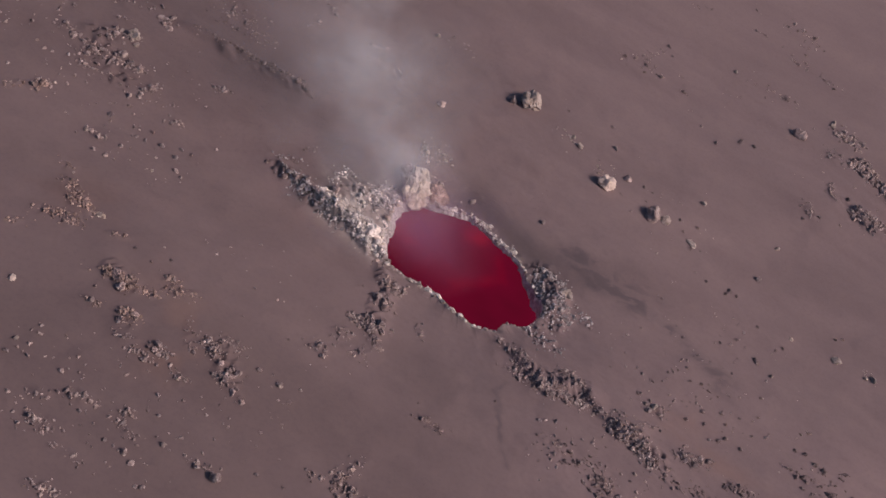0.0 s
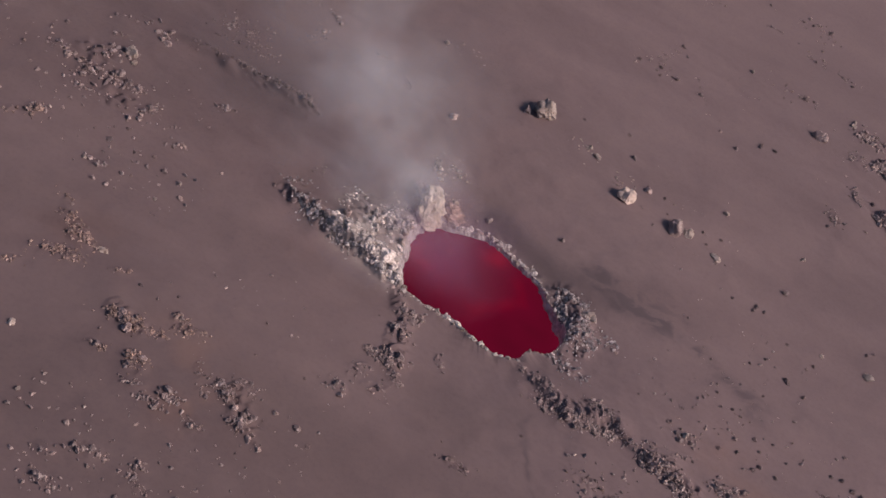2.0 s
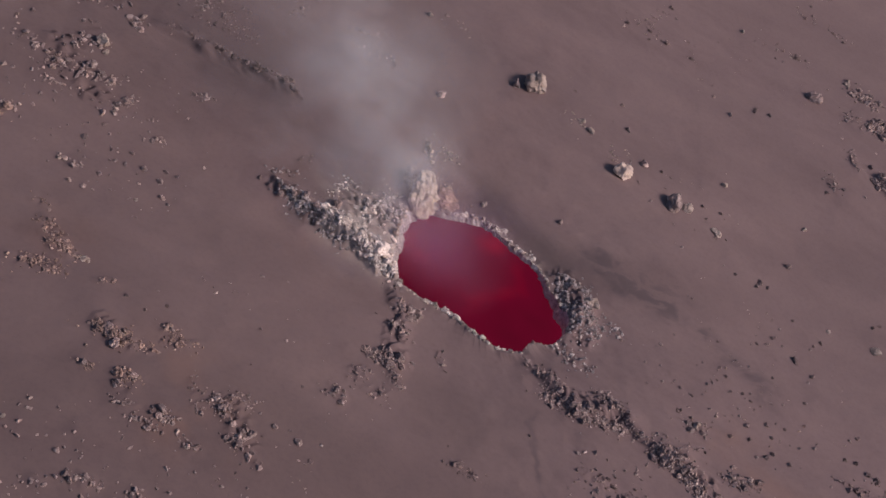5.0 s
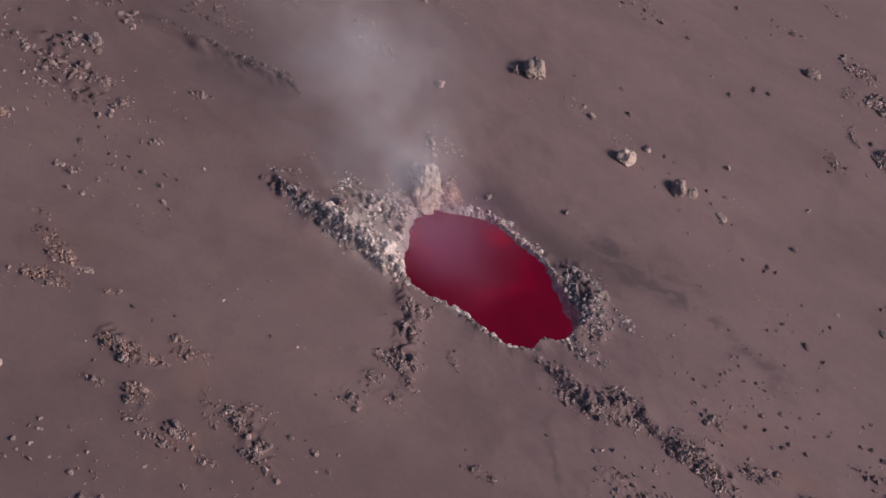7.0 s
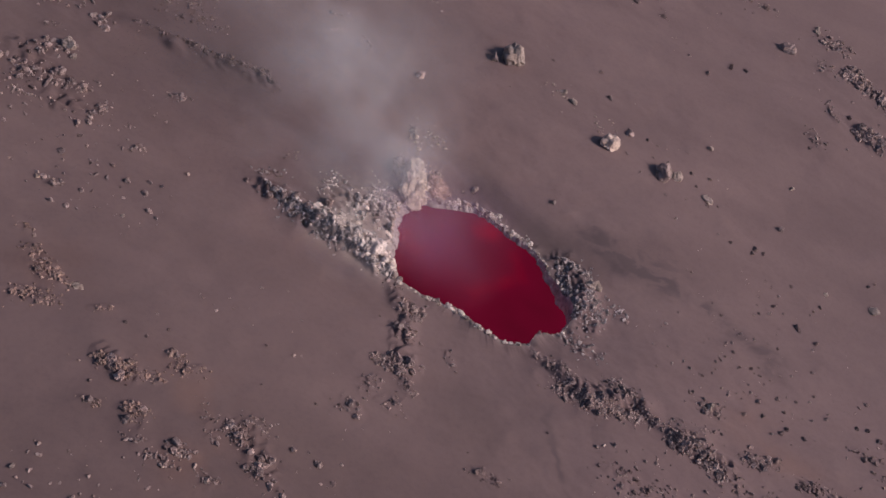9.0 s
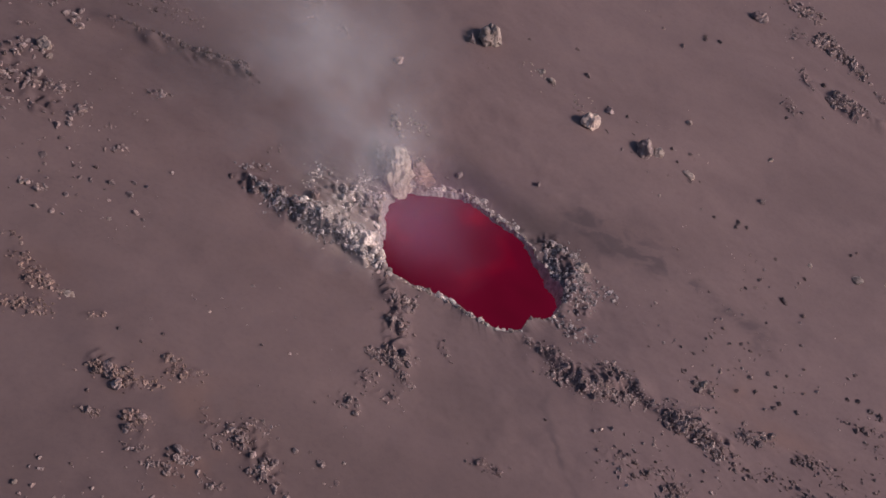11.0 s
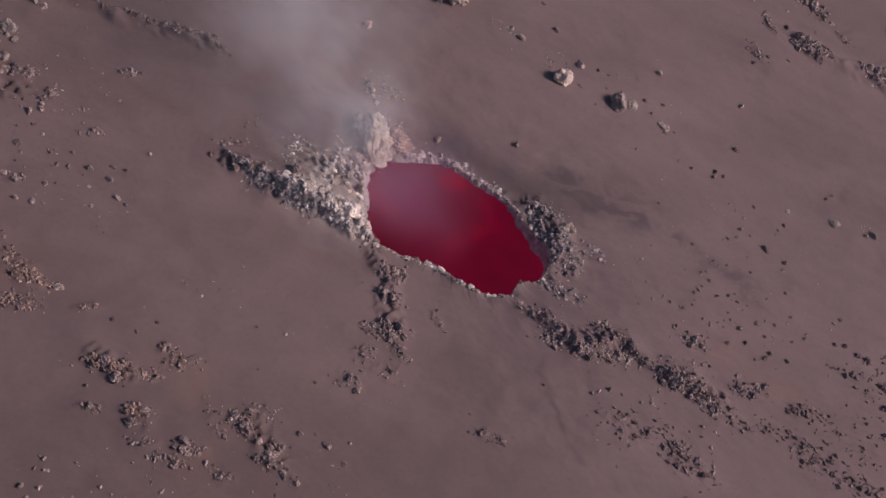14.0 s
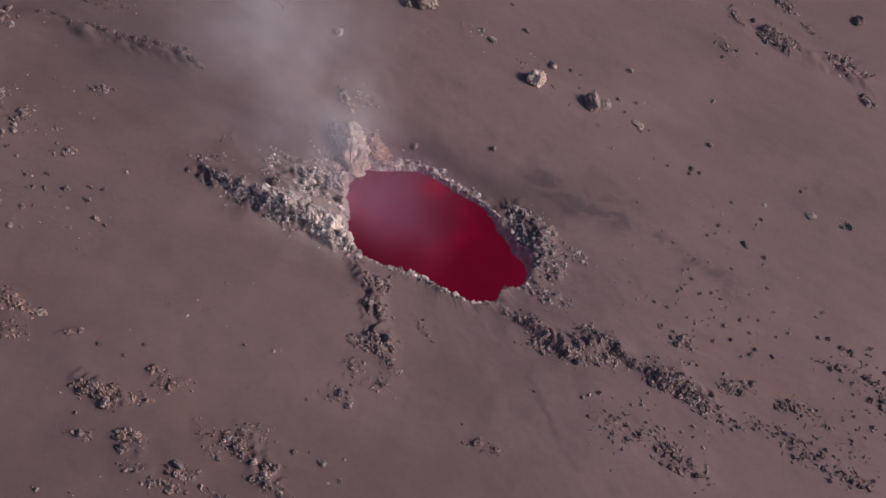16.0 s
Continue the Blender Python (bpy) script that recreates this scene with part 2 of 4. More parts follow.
SCATTER = [
    (18.3, -3.9, 9.1, 4.9, -8, 40, 0.24, 0.41),
    (20.7, 5.2, 6.6, 3.0, 8, 15, 0.24, 0.41),
    (-25.0, -1.0, 4.8, 3.1, -14, 24, 0.29, 0.52),
    (-15.3, -20.9, 6.5, 3.5, -9, 37, 0.24, 0.47),
    (-20.4, -25.1, 6.5, 2.6, -30, 37, 0.29, 0.52),
    (11.6, 19.5, 9.3, 4.0, -29, 26, 0.24, 0.41),
    (25.9, 36.6, 10.2, 7.1, 1, 24, 0.24, 0.41),
    (18.6, -3.5, 7.2, 3.7, -37, 20, 0.24, 0.41),
    (-12.2, -10.4, 6.4, 2.9, -48, 17, 0.24, 0.42),
    (-29.4, 6.0, 7.5, 3.7, -9, 61, 0.29, 0.52),
    (9.7, -14.2, 4.1, 2.2, -17, 48, 0.29, 0.50),
]
PALE_STONES = [
    (2.89, 23.33, 2.27), (9.91, 16.93, 1.64), (15.13, 15.71, 0.92), (17.51, 14.48, 0.82), (7.37, 2.24, 1.05),
    (30.07, 8.01, 0.83), (33.27, 7.31, 0.69), (32.57, 7.21, 0.44), (-5.91, 28.02, 0.56), (-27.28, 9.95, 1.07),
    (-24.07, -9.70, 0.54), (32.49, 42.66, 0.58), (18.66, 20.67, 0.55), (-0.69, 8.63, 0.45), (25.42, 19.29, 0.50),
    (22.18, 44.03, 0.52), (7.40, 20.67, 0.64), (6.78, 21.64, 0.49), (-27.31, -17.77, 0.44), (-25.60, -22.23, 0.32),
    (-13.76, -18.95, 0.62), (14.51, -6.11, 0.63),
]
GREY_STONES = [
    (1.32, 22.78, 0.79), (11.68, 19.07, 0.73), (14.07, 15.56, 1.64), (28.47, 37.40, 1.40), (-4.36, 18.33, 0.76),
    (-26.61, 0.93, 0.46), (-22.68, 0.04, 0.46), (-24.98, -2.00, 0.37), (-25.64, -3.48, 0.41), (-21.54, -0.65, 0.46),
    (-21.18, -2.05, 0.41), (-26.07, 3.82, 0.39), (-25.43, 13.09, 0.64), (-25.94, 13.36, 0.50), (5.01, 9.30, 0.50),
    (10.56, 22.76, 0.55), (23.44, 13.92, 0.54), (-12.55, -26.79, 0.80), (-10.46, -17.89, 0.55), (-11.85, -17.46, 0.41),
    (-15.81, -25.88, 0.38), (-20.48, -18.06, 0.36), (-25.84, -23.36, 0.35), (-22.55, -17.35, 0.51), (-17.83, -18.94, 0.54),
    (-8.52, -13.76, 0.46), (-18.41, -24.87, 0.35), (-20.81, -25.76, 0.31), (-17.73, -27.39, 0.48), (-16.27, -29.17, 0.41),
]
GREY_STONES_MORE = [
    (-10.47, -25.31, 0.35), (-21.76, -14.56, 0.74), (-18.95, -27.10, 0.34),
    (-5.41, -8.41, 0.74),
]
DARK_STONES = [
    (22.85, 3.81, 0.74), (21.24, 5.42, 0.42), (-23.64, 1.09, 0.42), (-24.89, 0.77, 0.34), (-15.78, 3.11, 0.43),
    (-25.80, 2.82, 0.38), (18.48, 32.07, 0.43), (19.89, 30.35, 0.53), (23.62, 32.49, 0.59), (22.45, 32.78, 0.48),
    (13.20, 19.04, 0.39), (10.10, 25.87, 0.46), (6.13, 25.24, 0.40), (18.79, 10.70, 0.38), (20.80, 10.93, 0.62),
    (21.39, 10.65, 0.43), (-9.71, -18.94, 0.44), (-10.85, -22.20, 0.29), (-8.78, -25.50, 0.32), (18.40, -5.68, 0.38),
    (21.18, -6.78, 0.56), (19.50, -6.85, 0.51), (19.81, -3.82, 0.48), (24.12, 2.65, 0.46), (23.05, -0.52, 0.36),
    (25.31, 6.71, 0.38), (26.94, -2.26, 0.41), (26.46, -4.60, 0.49), (30.22, 10.57, 0.39), (14.42, -3.50, 0.34),
]
DARK_STONES_MORE = [
    (18.21, -1.75, 0.39), (17.08, -0.73, 0.35), (32.81, 30.39, 0.53), (20.10, -6.30, 0.51), (25.65, -4.62, 0.49),
    (20.12, -4.91, 0.35), (18.27, -4.52, 0.47), (17.00, -5.88, 0.42), (16.96, -8.70, 0.53), (28.14, -7.95, 0.82),
    (20.97, -10.79, 0.69), (30.88, 11.08, 0.36),
]
DARK_STONES_B = [
    (10.89, 38.13, 0.51), (13.00, 38.33, 0.52), (14.43, 37.48, 0.62), (12.84, 36.89, 0.41), (15.29, 43.06, 0.53),
    (16.76, 36.53, 0.52), (22.27, 32.15, 0.51), (26.14, 43.65, 0.44), (27.50, 43.19, 0.72), (28.39, 43.50, 0.44),
    (32.10, 50.24, 0.52), (33.04, 49.30, 0.52), (29.21, 50.82, 0.58), (30.17, 53.44, 0.47), (16.47, 16.78, 0.41),
    (18.01, 16.92, 0.41), (16.70, 15.63, 0.32), (17.34, 13.80, 0.45), (18.27, 14.18, 0.27), (20.46, 10.36, 0.49),
    (23.19, 8.00, 0.40), (28.08, 24.88, 0.50), (9.44, -0.26, 0.36), (19.91, 4.09, 0.30), (24.66, 6.15, 0.40),
    (20.76, 1.00, 0.30), (16.35, -1.31, 0.25), (18.83, -2.12, 0.33), (13.31, -5.27, 0.36), (19.59, -2.26, 0.25),
]
DARK_STONES_C = [
    (21.22, -3.68, 0.29), (22.78, -2.76, 0.33), (15.03, -8.22, 0.27), (3.11, -11.23, 0.26), (-1.96, -14.05, 0.18),
    (-13.87, -13.39, 0.21), (-7.24, -4.79, 0.19), (-9.53, -13.23, 0.28), (-10.82, -13.67, 0.28), (-13.51, -21.50, 0.23),
    (-30.22, 7.80, 0.32), (-29.40, 8.39, 0.44), (-32.04, 10.94, 0.41), (-13.55, 5.89, 0.28), (-23.10, -20.67, 0.26),
    (-22.63, -16.05, 0.30), (-19.07, -11.31, 0.28), (-21.32, -11.57, 0.31), (-20.12, -12.20, 0.28),
]
PALE_STONES_B = [
    (32.30, 42.07, 0.56), (26.12, 8.31, 0.36), (-26.93, 9.16, 0.48), (-22.58, -3.08, 0.26), (-27.54, -1.72, 0.34),
    (-16.23, -20.89, 0.33), (-1.57, 8.26, 0.21), (-4.99, 12.49, 0.46), (-3.42, 6.83, 0.41),
]
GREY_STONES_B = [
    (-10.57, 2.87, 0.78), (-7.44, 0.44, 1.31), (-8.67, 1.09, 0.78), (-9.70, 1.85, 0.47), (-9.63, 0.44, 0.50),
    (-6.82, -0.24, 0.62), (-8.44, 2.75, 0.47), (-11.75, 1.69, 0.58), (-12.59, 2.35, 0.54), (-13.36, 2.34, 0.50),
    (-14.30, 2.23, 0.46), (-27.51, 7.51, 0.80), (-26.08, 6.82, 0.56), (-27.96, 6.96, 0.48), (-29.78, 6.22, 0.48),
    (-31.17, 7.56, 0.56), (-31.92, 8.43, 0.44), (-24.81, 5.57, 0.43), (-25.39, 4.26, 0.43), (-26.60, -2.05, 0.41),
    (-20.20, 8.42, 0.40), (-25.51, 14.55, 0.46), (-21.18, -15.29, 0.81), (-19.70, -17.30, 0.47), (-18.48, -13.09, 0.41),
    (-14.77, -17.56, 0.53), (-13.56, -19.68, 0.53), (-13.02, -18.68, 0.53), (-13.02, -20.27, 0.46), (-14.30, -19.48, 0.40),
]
GREY_STONES_C = [
    (-20.84, -24.60, 0.41), (-21.89, -24.75, 0.38), (-5.96, -9.14, 0.65), (-6.44, -7.96, 0.44), (-8.87, -13.07, 0.35),
    (-5.54, -5.95, 0.45), (-5.12, -4.30, 0.49), (-4.44, -3.46, 0.38), (-7.07, -8.92, 0.40), (-2.81, -5.94, 0.30),
    (12.56, -9.86, 0.50), (12.01, -10.09, 0.42), (13.34, -10.40, 0.50), (14.13, -6.67, 0.51), (16.90, -10.14, 0.47),
    (17.67, -10.27, 0.47), (8.39, -6.23, 0.42), (6.06, -8.16, 0.42), (5.09, -6.49, 0.42), (7.98, -7.94, 0.42),
    (6.64, -8.58, 0.42),
]
NORTHEAST_STONES = [
    (45.20, 34.05, 1.31), (35.27, 28.99, 0.71), (35.92, 28.42, 0.61), (40.50, 27.13, 0.72), (41.27, 22.61, 0.71), (41.33, 26.94, 0.52),
]

# ---- the lie of the land ----
PIT = (-0.5, 1.2)
PIT_SHAPE = (5.57, 0.03, 0.46, 0.52, -0.64, -0.16, -0.08, 0.06, 0.15, 0.07, -0.17, -0.09, -0.02, -0.01, -0.13)
# swells and hollows of the slope: x, y, height
SWELLS = [
    (-26, -8, 0.39), (-19, -17, 0.51), (-13, -20, 0.38), (-24, 1, -0.52), (-27, 9, 0.23), (-17, 13, 0.02), (-9, -14, -0.10),
    (-5, -4, -0.51), (0, -3.5, -0.78), (-6, -9, -0.09), (6, -7, 0.11), (12, -9, -0.01), (18, -10, -0.07), (27, -8, 0.42),
    (14, -6, 0.20), (23, 4, -0.25), (30, 8, -0.18), (20, 11, -0.13), (25, 18, -0.56), (30, 28, 0.33), (22, 43, -0.11),
    (34, 38, 0.11), (15, 15.5, 0.29), (8, 19, 0.15), (3, 22, 0.27), (-4, 20, 0.27), (-4, 28, -0.05), (5, 1.5, -0.14),
    (-1, 6, -0.53), (-10, 1, -0.30), (-1, -16, -0.41),
]
# ridges: points along the crest, half-width, height, drop on the downhill (south-west) side
RIDGES = [
    ([(-14.7, 3.0), (-13.2, 2.2), (-11.9, 1.7)], 0.8, 0.35, 0.3),
    ([(-12.1, 1.75), (-9.5, 0.75), (-6.8, -0.45)], 0.8, 0.85, 0.4),
    ([(3.6, -4.8), (6.3, -7.5), (9.6, -7.3), (12.7, -9.4), (14.9, -10.0)], 0.8, 0.35, 0.3),
    ([(-25.1, 14.6), (-20.9, 13.8), (-17.9, 13.3), (-14.6, 12.6)], 0.7, 0.32, 0.35),
    ([(32.8, 29.9), (35.5, 27.3), (39.3, 26.9), (43.5, 24.5)], 1.1, 0.3, 0.3),
    ([(-6.5, -1.5), (-6.1, -3.0), (-5.8, -4.6)], 0.5, 0.45, 0.0),
    ([(-5.4, -2.2), (-5.5, -5.8), (-5.5, -8.6), (-5.3, -10.6)], 0.6, 0.25, 0.0),
    ([(5.4, 4.0), (6.6, 1.8), (6.6, -0.9)], 0.9, 0.6, 0),
]

# clinkery banks: points, half-width, height of the knobs
CRUSTS = [
    ([(-14.6, 3.0), (-11.9, 1.7), (-8.3, 0.5), (-6.9, -0.5)], 0.8, 0.36),
    ([(-9.0, 4.0), (-6.9, 4.1)], 1.7, 0.3),
    ([(5.4, 3.9), (6.6, 1.8), (6.6, -0.9)], 1.1, 0.22),
    ([(5.6, -6.8), (9.4, -7.5)], 0.7, 0.22),
    ([(12.2, -9.3), (15.0, -10.4)], 0.6, 0.22),
    ([(-5.6, -3.8), (-5.8, -8.4)], 0.8, 0.2),
    ([(32.8, 29.9), (35.5, 27.3), (39.3, 26.9), (43.5, 24.5)], 1.1, 0.16),
    ([(-20.9, 13.7), (-18.1, 13.2), (-14.8, 12.7)], 0.6, 0.18),
    ([(-22.0, -14.2), (-20.6, -14.8)], 0.8, 0.25),
    ([(-14.3, -17.2), (-13.3, -19.2)], 0.9, 0.25),
    ([(-29.7, 8.9), (-26.9, 5.4)], 1.2, 0.25),
]


def bulge(theta, centre, wide, out):
    away = (np.degrees(theta) - centre + 180) % 360 - 180
    return out * np.exp(-((away / wide) ** 2))


def pit_radius(theta):
    c = PIT_SHAPE
    r = c[0] + sum(c[2 * k - 1] * np.cos(k * theta) + c[2 * k] * np.sin(k * theta) for k in range(1, 8))
    return r + 0.10 * vnoise(np.cos(theta) * 5, np.sin(theta) * 5, 3) + 0.11 * vnoise(np.cos(theta) * 16, np.sin(theta) * 16, 4) + 0.07 * vnoise(np.cos(theta) * 40, np.sin(theta) * 40, 5) + bulge(theta, 32, 36, -0.50) + bulge(theta, 130, 9, 0.25) + bulge(theta, -46, 4, -0.35) + bulge(theta, -34, 5, 0.15)


def near_line(x, y, points):
    """Distance to a line of points, and the side (negative: south-west)."""
    d, side, _ = along_line(x, y, points)
    return d, side


def along_line(x, y, points):
    """Distance to a line of points, the side, and how far the nearest spot lies from the line's ends."""
    best, side, way = np.full(np.shape(x), 1e9), np.zeros(np.shape(x)), np.zeros(np.shape(x))
    gone = 0.0
    total = sum(math.hypot(bx - ax, by - ay) for (ax, ay), (bx, by) in zip(points, points[1:]))
    for (ax, ay), (bx, by) in zip(points, points[1:]):
        dx, dy = bx - ax, by - ay
        size = math.hypot(dx, dy)
        s = np.clip(((x - ax) * dx + (y - ay) * dy) / (size * size), 0, 1)
        px, py = x - ax - s * dx, y - ay - s * dy
        d = np.hypot(px, py)
        closer = d < best
        side = np.where(closer, -np.sign(dx * py - dy * px) * np.sign(-dx), side)
        way = np.where(closer, gone + s * size, way)
        best = np.where(closer, d, best)
        gone += size
    return best, side, np.minimum(way, total - way)


def patchy(x, y):
    """How thickly rubble covers a place, 0 to 1."""
    cover = np.zeros(np.shape(x))
    for rows in MOUNDS:
        for u, v, along, across, turn, count, _, _ in rows:
            c, s = math.cos(radians(turn)), math.sin(radians(turn))
            a, b = ((x - u) * c + (y - v) * s) / (along + 0.2), (-(x - u) * s + (y - v) * c) / (across * 1.15 + 0.1)
            thick = min(1.0, count / (28 * (along + 0.2) * (across + 0.2)))
            cover = np.maximum(cover, thick * np.exp(-np.minimum((a * a + b * b) ** 2, 50.0)))
    return cover


MOUNDS = (UPSLOPE_RUBBLE, SCARP_RUBBLE, BANK_END_RUBBLE, FOOT_RUBBLE, LOWER_SCARP_RUBBLE, WEST_RUBBLE, FAR_WEST_RUBBLE, SOUTHWEST_RUBBLE, SOUTHWEST_LOW_RUBBLE, SOUTH_RUBBLE, SOUTHEAST_RUBBLE, NORTHEAST_RUBBLE, PIT_END_RUBBLE)


def terrain(x, y):
    x, y = np.asarray(x, float), np.asarray(y, float)
    z = -0.4248 * 400 * np.tanh(x / 400) + 0.0349 * 400 * np.tanh(y / 400) - 0.552
    for u, v, h in SWELLS:
        z = z + h * np.exp(-((x - u) ** 2 + (y - v) ** 2) / (2 * 5.5**2))
    wobx, woby = x + 0.2 * vnoise(x * 0.9, y * 0.9, 21), y + 0.2 * vnoise(x * 0.9, y * 0.9, 22)
    for points, wide, high, drop in RIDGES:
        d, side, way = along_line(wobx, woby, points)
        high, drop = high * np.clip(0.15 + way / 1.8, 0, 1), drop * np.clip(way / 1.8, 0, 1)
        lee = wide * (1 + np.where(side < 0, -0.4, 0.25) * np.clip(way / 1.5, 0, 1)) if np.max(drop) > 0 else wide  # the downhill face is the steeper one
        z = z + high * np.exp(-((d / lee) ** 2)) * (1 + 0.5 * vnoise(x * 0.8, y * 0.8, 8))
        z = z - drop * (side < 0) * np.exp(-d / 2.5) * (1 - np.exp(-((d / 0.5) ** 2)))
    # crusted bank at the head of the pit
    z = z + 0.55 * np.exp(-(((x + 9.0) / 3.0) ** 2) - ((y - 2.8) / 1.6) ** 2)
    # clinkery crust on the banks
    crust = 0.0
    for points, wide, high in CRUSTS:
        d, _ = near_line(wobx, woby, points)
        crust = np.maximum(crust, high * np.exp(-((d / wide) ** 4)))
    knobs = 1 - np.abs(vnoise(x * 1.9, y * 1.9, 61)) * 1.6 + 0.6 * vnoise(x * 4.1, y * 4.1, 62)
    z = z + crust * knobs
    lumps = np.maximum(0.0, 0.75 - 1.5 * np.abs(vnoise(x * 2.1, y * 2.1, 63))) + 0.5 * np.maximum(0.0, vnoise(x * 3.6, y * 3.6, 64))
    z = z + 0.2 * patchy(x, y) * lumps
    # soft rim of the pit
    theta = np.arctan2(y - PIT[1], x - PIT[0])
    out = np.hypot(x - PIT[0], y - PIT[1]) - pit_radius(theta)
    z = z + 0.18 * np.exp(-((out / 0.7) ** 2)) * (1 + vnoise(x * 1.6, y * 1.6, 31))
    # drifts and ripples along the fall line
    near = np.exp(-((x / 90) ** 2) - (y / 90) ** 2)
    u, v = x * 0.93 - y * 0.36, x * 0.36 + y * 0.93
    z = z + near * (0.22 * fbm(u * 0.07, v * 0.22, 3, 40) + 0.05 * fbm(x * 0.7, y * 0.7, 3, 50))
    return z


def ground_at(x, y):
    return float(terrain(np.array([x]), np.array([y]))[0])


# ---- materials ----
def material(name):
    m = bpy.data.materials.new(name)
    m.use_nodes = True
    m.node_tree.nodes.clear()
    return m, m.node_tree.nodes, m.node_tree.links


def ramp(nodes, stops):
    r = nodes.new("ShaderNodeValToRGB")
    els = r.color_ramp.elements
    while len(els) < len(stops):
        els.new(0.5)
    for e, (p, c) in zip(els, stops):
        e.position, e.color = p, (*c, 1)
    return r


def noise_node(nodes, links, coord, scale, detail=6.0, rough=0.6):
    n = nodes.new("ShaderNodeTexNoise")
    n.inputs["Scale"].default_value, n.inputs["Detail"].default_value, n.inputs["Roughness"].default_value = scale, detail, rough
    links.new(coord, n.inputs["Vector"])
    return n


def mixed(nodes, links, blend, factor, a, b):
    m = nodes.new("ShaderNodeMix")
    m.data_type, m.blend_type = "RGBA", blend
    for value, slot in ((factor, 0), (a, 6), (b, 7)):
        if isinstance(value, (int, float)):
            m.inputs[slot].default_value = value
        elif isinstance(value, tuple):
            m.inputs[slot].default_value = (*value, 1)
        else:
            links.new(value, m.inputs[slot])
    return m.outputs[2]


def finish(nodes, links, color, rough, height=None, strength=0.5, distance=0.05):
    b, o = nodes.new("ShaderNodeBsdfPrincipled"), nodes.new("ShaderNodeOutputMaterial")
    links.new(color, b.inputs["Base Color"])
    b.inputs["Roughness"].default_value = rough
    b.inputs["Specular IOR Level"].default_value = 0.25
    if height is not None:
        bump = nodes.new("ShaderNodeBump")
        bump.inputs["Strength"].default_value, bump.inputs["Distance"].default_value = strength, distance
        links.new(height, bump.inputs["Height"])
        links.new(bump.outputs["Normal"], b.inputs["Normal"])
    links.new(b.outputs["BSDF"], o.inputs["Surface"])


def ash_material():
    m, n, l = material("volcanic_ash")
    co = n.new("ShaderNodeTexCoord").outputs["Object"]
    lay = n.new("ShaderNodeMapping")
    lay.inputs["Rotation"].default_value = (0, 0, radians(21))
    lay.inputs["Scale"].default_value = (0.25, 1.0, 1.0)
    l.new(co, lay.inputs["Vector"])
    broad = noise_node(n, l, lay.outputs["Vector"], 0.22, 5, 0.55)
    base = ramp(n, [(0.30, (0.179, 0.126, 0.125)), (0.55, (0.196, 0.139, 0.137)), (0.75, (0.210, 0.149, 0.144))])
    l.new(broad.outputs["Fac"], base.inputs["Fac"])
    fine = noise_node(n, l, co, 3.0, 4, 0.65)
    speck = ramp(n, [(0.25, (0.91, 0.91, 0.92)), (0.5, (1, 1, 1)), (0.8, (1.05, 1.05, 1.04))])
    l.new(fine.outputs["Fac"], speck.inputs["Fac"])
    color = mixed(n, l, "MULTIPLY", 1.0, base.outputs["Color"], speck.outputs["Color"])
    stain_and_shade = n.new("ShaderNodeAttribute")
    stain_and_shade.attribute_name = "stain_and_shade"
    sep = n.new("ShaderNodeSeparateColor")
    l.new(stain_and_shade.outputs["Color"], sep.inputs["Color"])
    tone = n.new("ShaderNodeAttribute")
    tone.attribute_name = "ash_tone"
    color = mixed(n, l, "MULTIPLY", 1.0, color, tone.outputs["Color"])
    color = mixed(n, l, "MIX", sep.outputs["Red"], color, (0.26, 0.135, 0.085))
    # green channel: dark blotches, and shade painted into the ash colour
    color = mixed(n, l, "MIX", sep.outputs["Green"], color, (0.112, 0.084, 0.088))
    color = mixed(n, l, "MIX", sep.outputs["Blue"], color, (0.46, 0.405, 0.37))
    grain = noise_node(n, l, co, 9.0, 3, 0.7)
    finish(n, l, color, 0.95, grain.outputs["Fac"], 0.22, 0.05)
    return m


def rock_material(name, dark, mid, light, bump=0.6, spread=0.28, dust=0.0):
    m, n, l = material(name)
    co = n.new("ShaderNodeTexCoord").outputs["Object"]
    info, geo = n.new("ShaderNodeObjectInfo"), n.new("ShaderNodeNewGeometry")
    a = noise_node(n, l, co, 1.7, 6, 0.6)
    r = ramp(n, [(0.28, dark), (0.5, mid), (0.74, light)])
    l.new(a.outputs["Fac"], r.inputs["Fac"])
    both = n.new("ShaderNodeMath")
    both.operation = "ADD"
    l.new(info.outputs["Random"], both.inputs[0])
    l.new(geo.outputs["Random Per Island"], both.inputs[1])
    wrap = n.new("ShaderNodeMath")
    wrap.operation = "FRACT"
    l.new(both.outputs[0], wrap.inputs[0])
    vary = ramp(n, [(0.0, (1 - spread, 1 - spread, 1 - spread * 0.95)), (0.55, (1.0, 0.98, 0.96)), (0.8, (1.2, 1.16, 1.12)), (1.0, (1.65, 1.6, 1.55))])
    l.new(wrap.outputs[0], vary.inputs["Fac"])
    color = mixed(n, l, "MULTIPLY", 1.0, r.outputs["Color"], vary.outputs["Color"])
    if dust:
        # ash has settled on the flat tops
        up = n.new("ShaderNodeSeparateXYZ")
        l.new(geo.outputs["True Normal"], up.inputs["Vector"])
        lie = n.new("ShaderNodeMapRange")
        for k, value in enumerate((0.45, 0.95, 0.0, dust)):
            lie.inputs[k + 1].default_value = value
        l.new(up.outputs["Z"], lie.inputs["Value"])
        color = mixed(n, l, "MIX", lie.outputs["Result"], color, (0.190, 0.136, 0.134))
    g = noise_node(n, l, co, 6.0, 4, 0.7)
    finish(n, l, color, 0.9, g.outputs["Fac"], bump, 0.12)
    return m


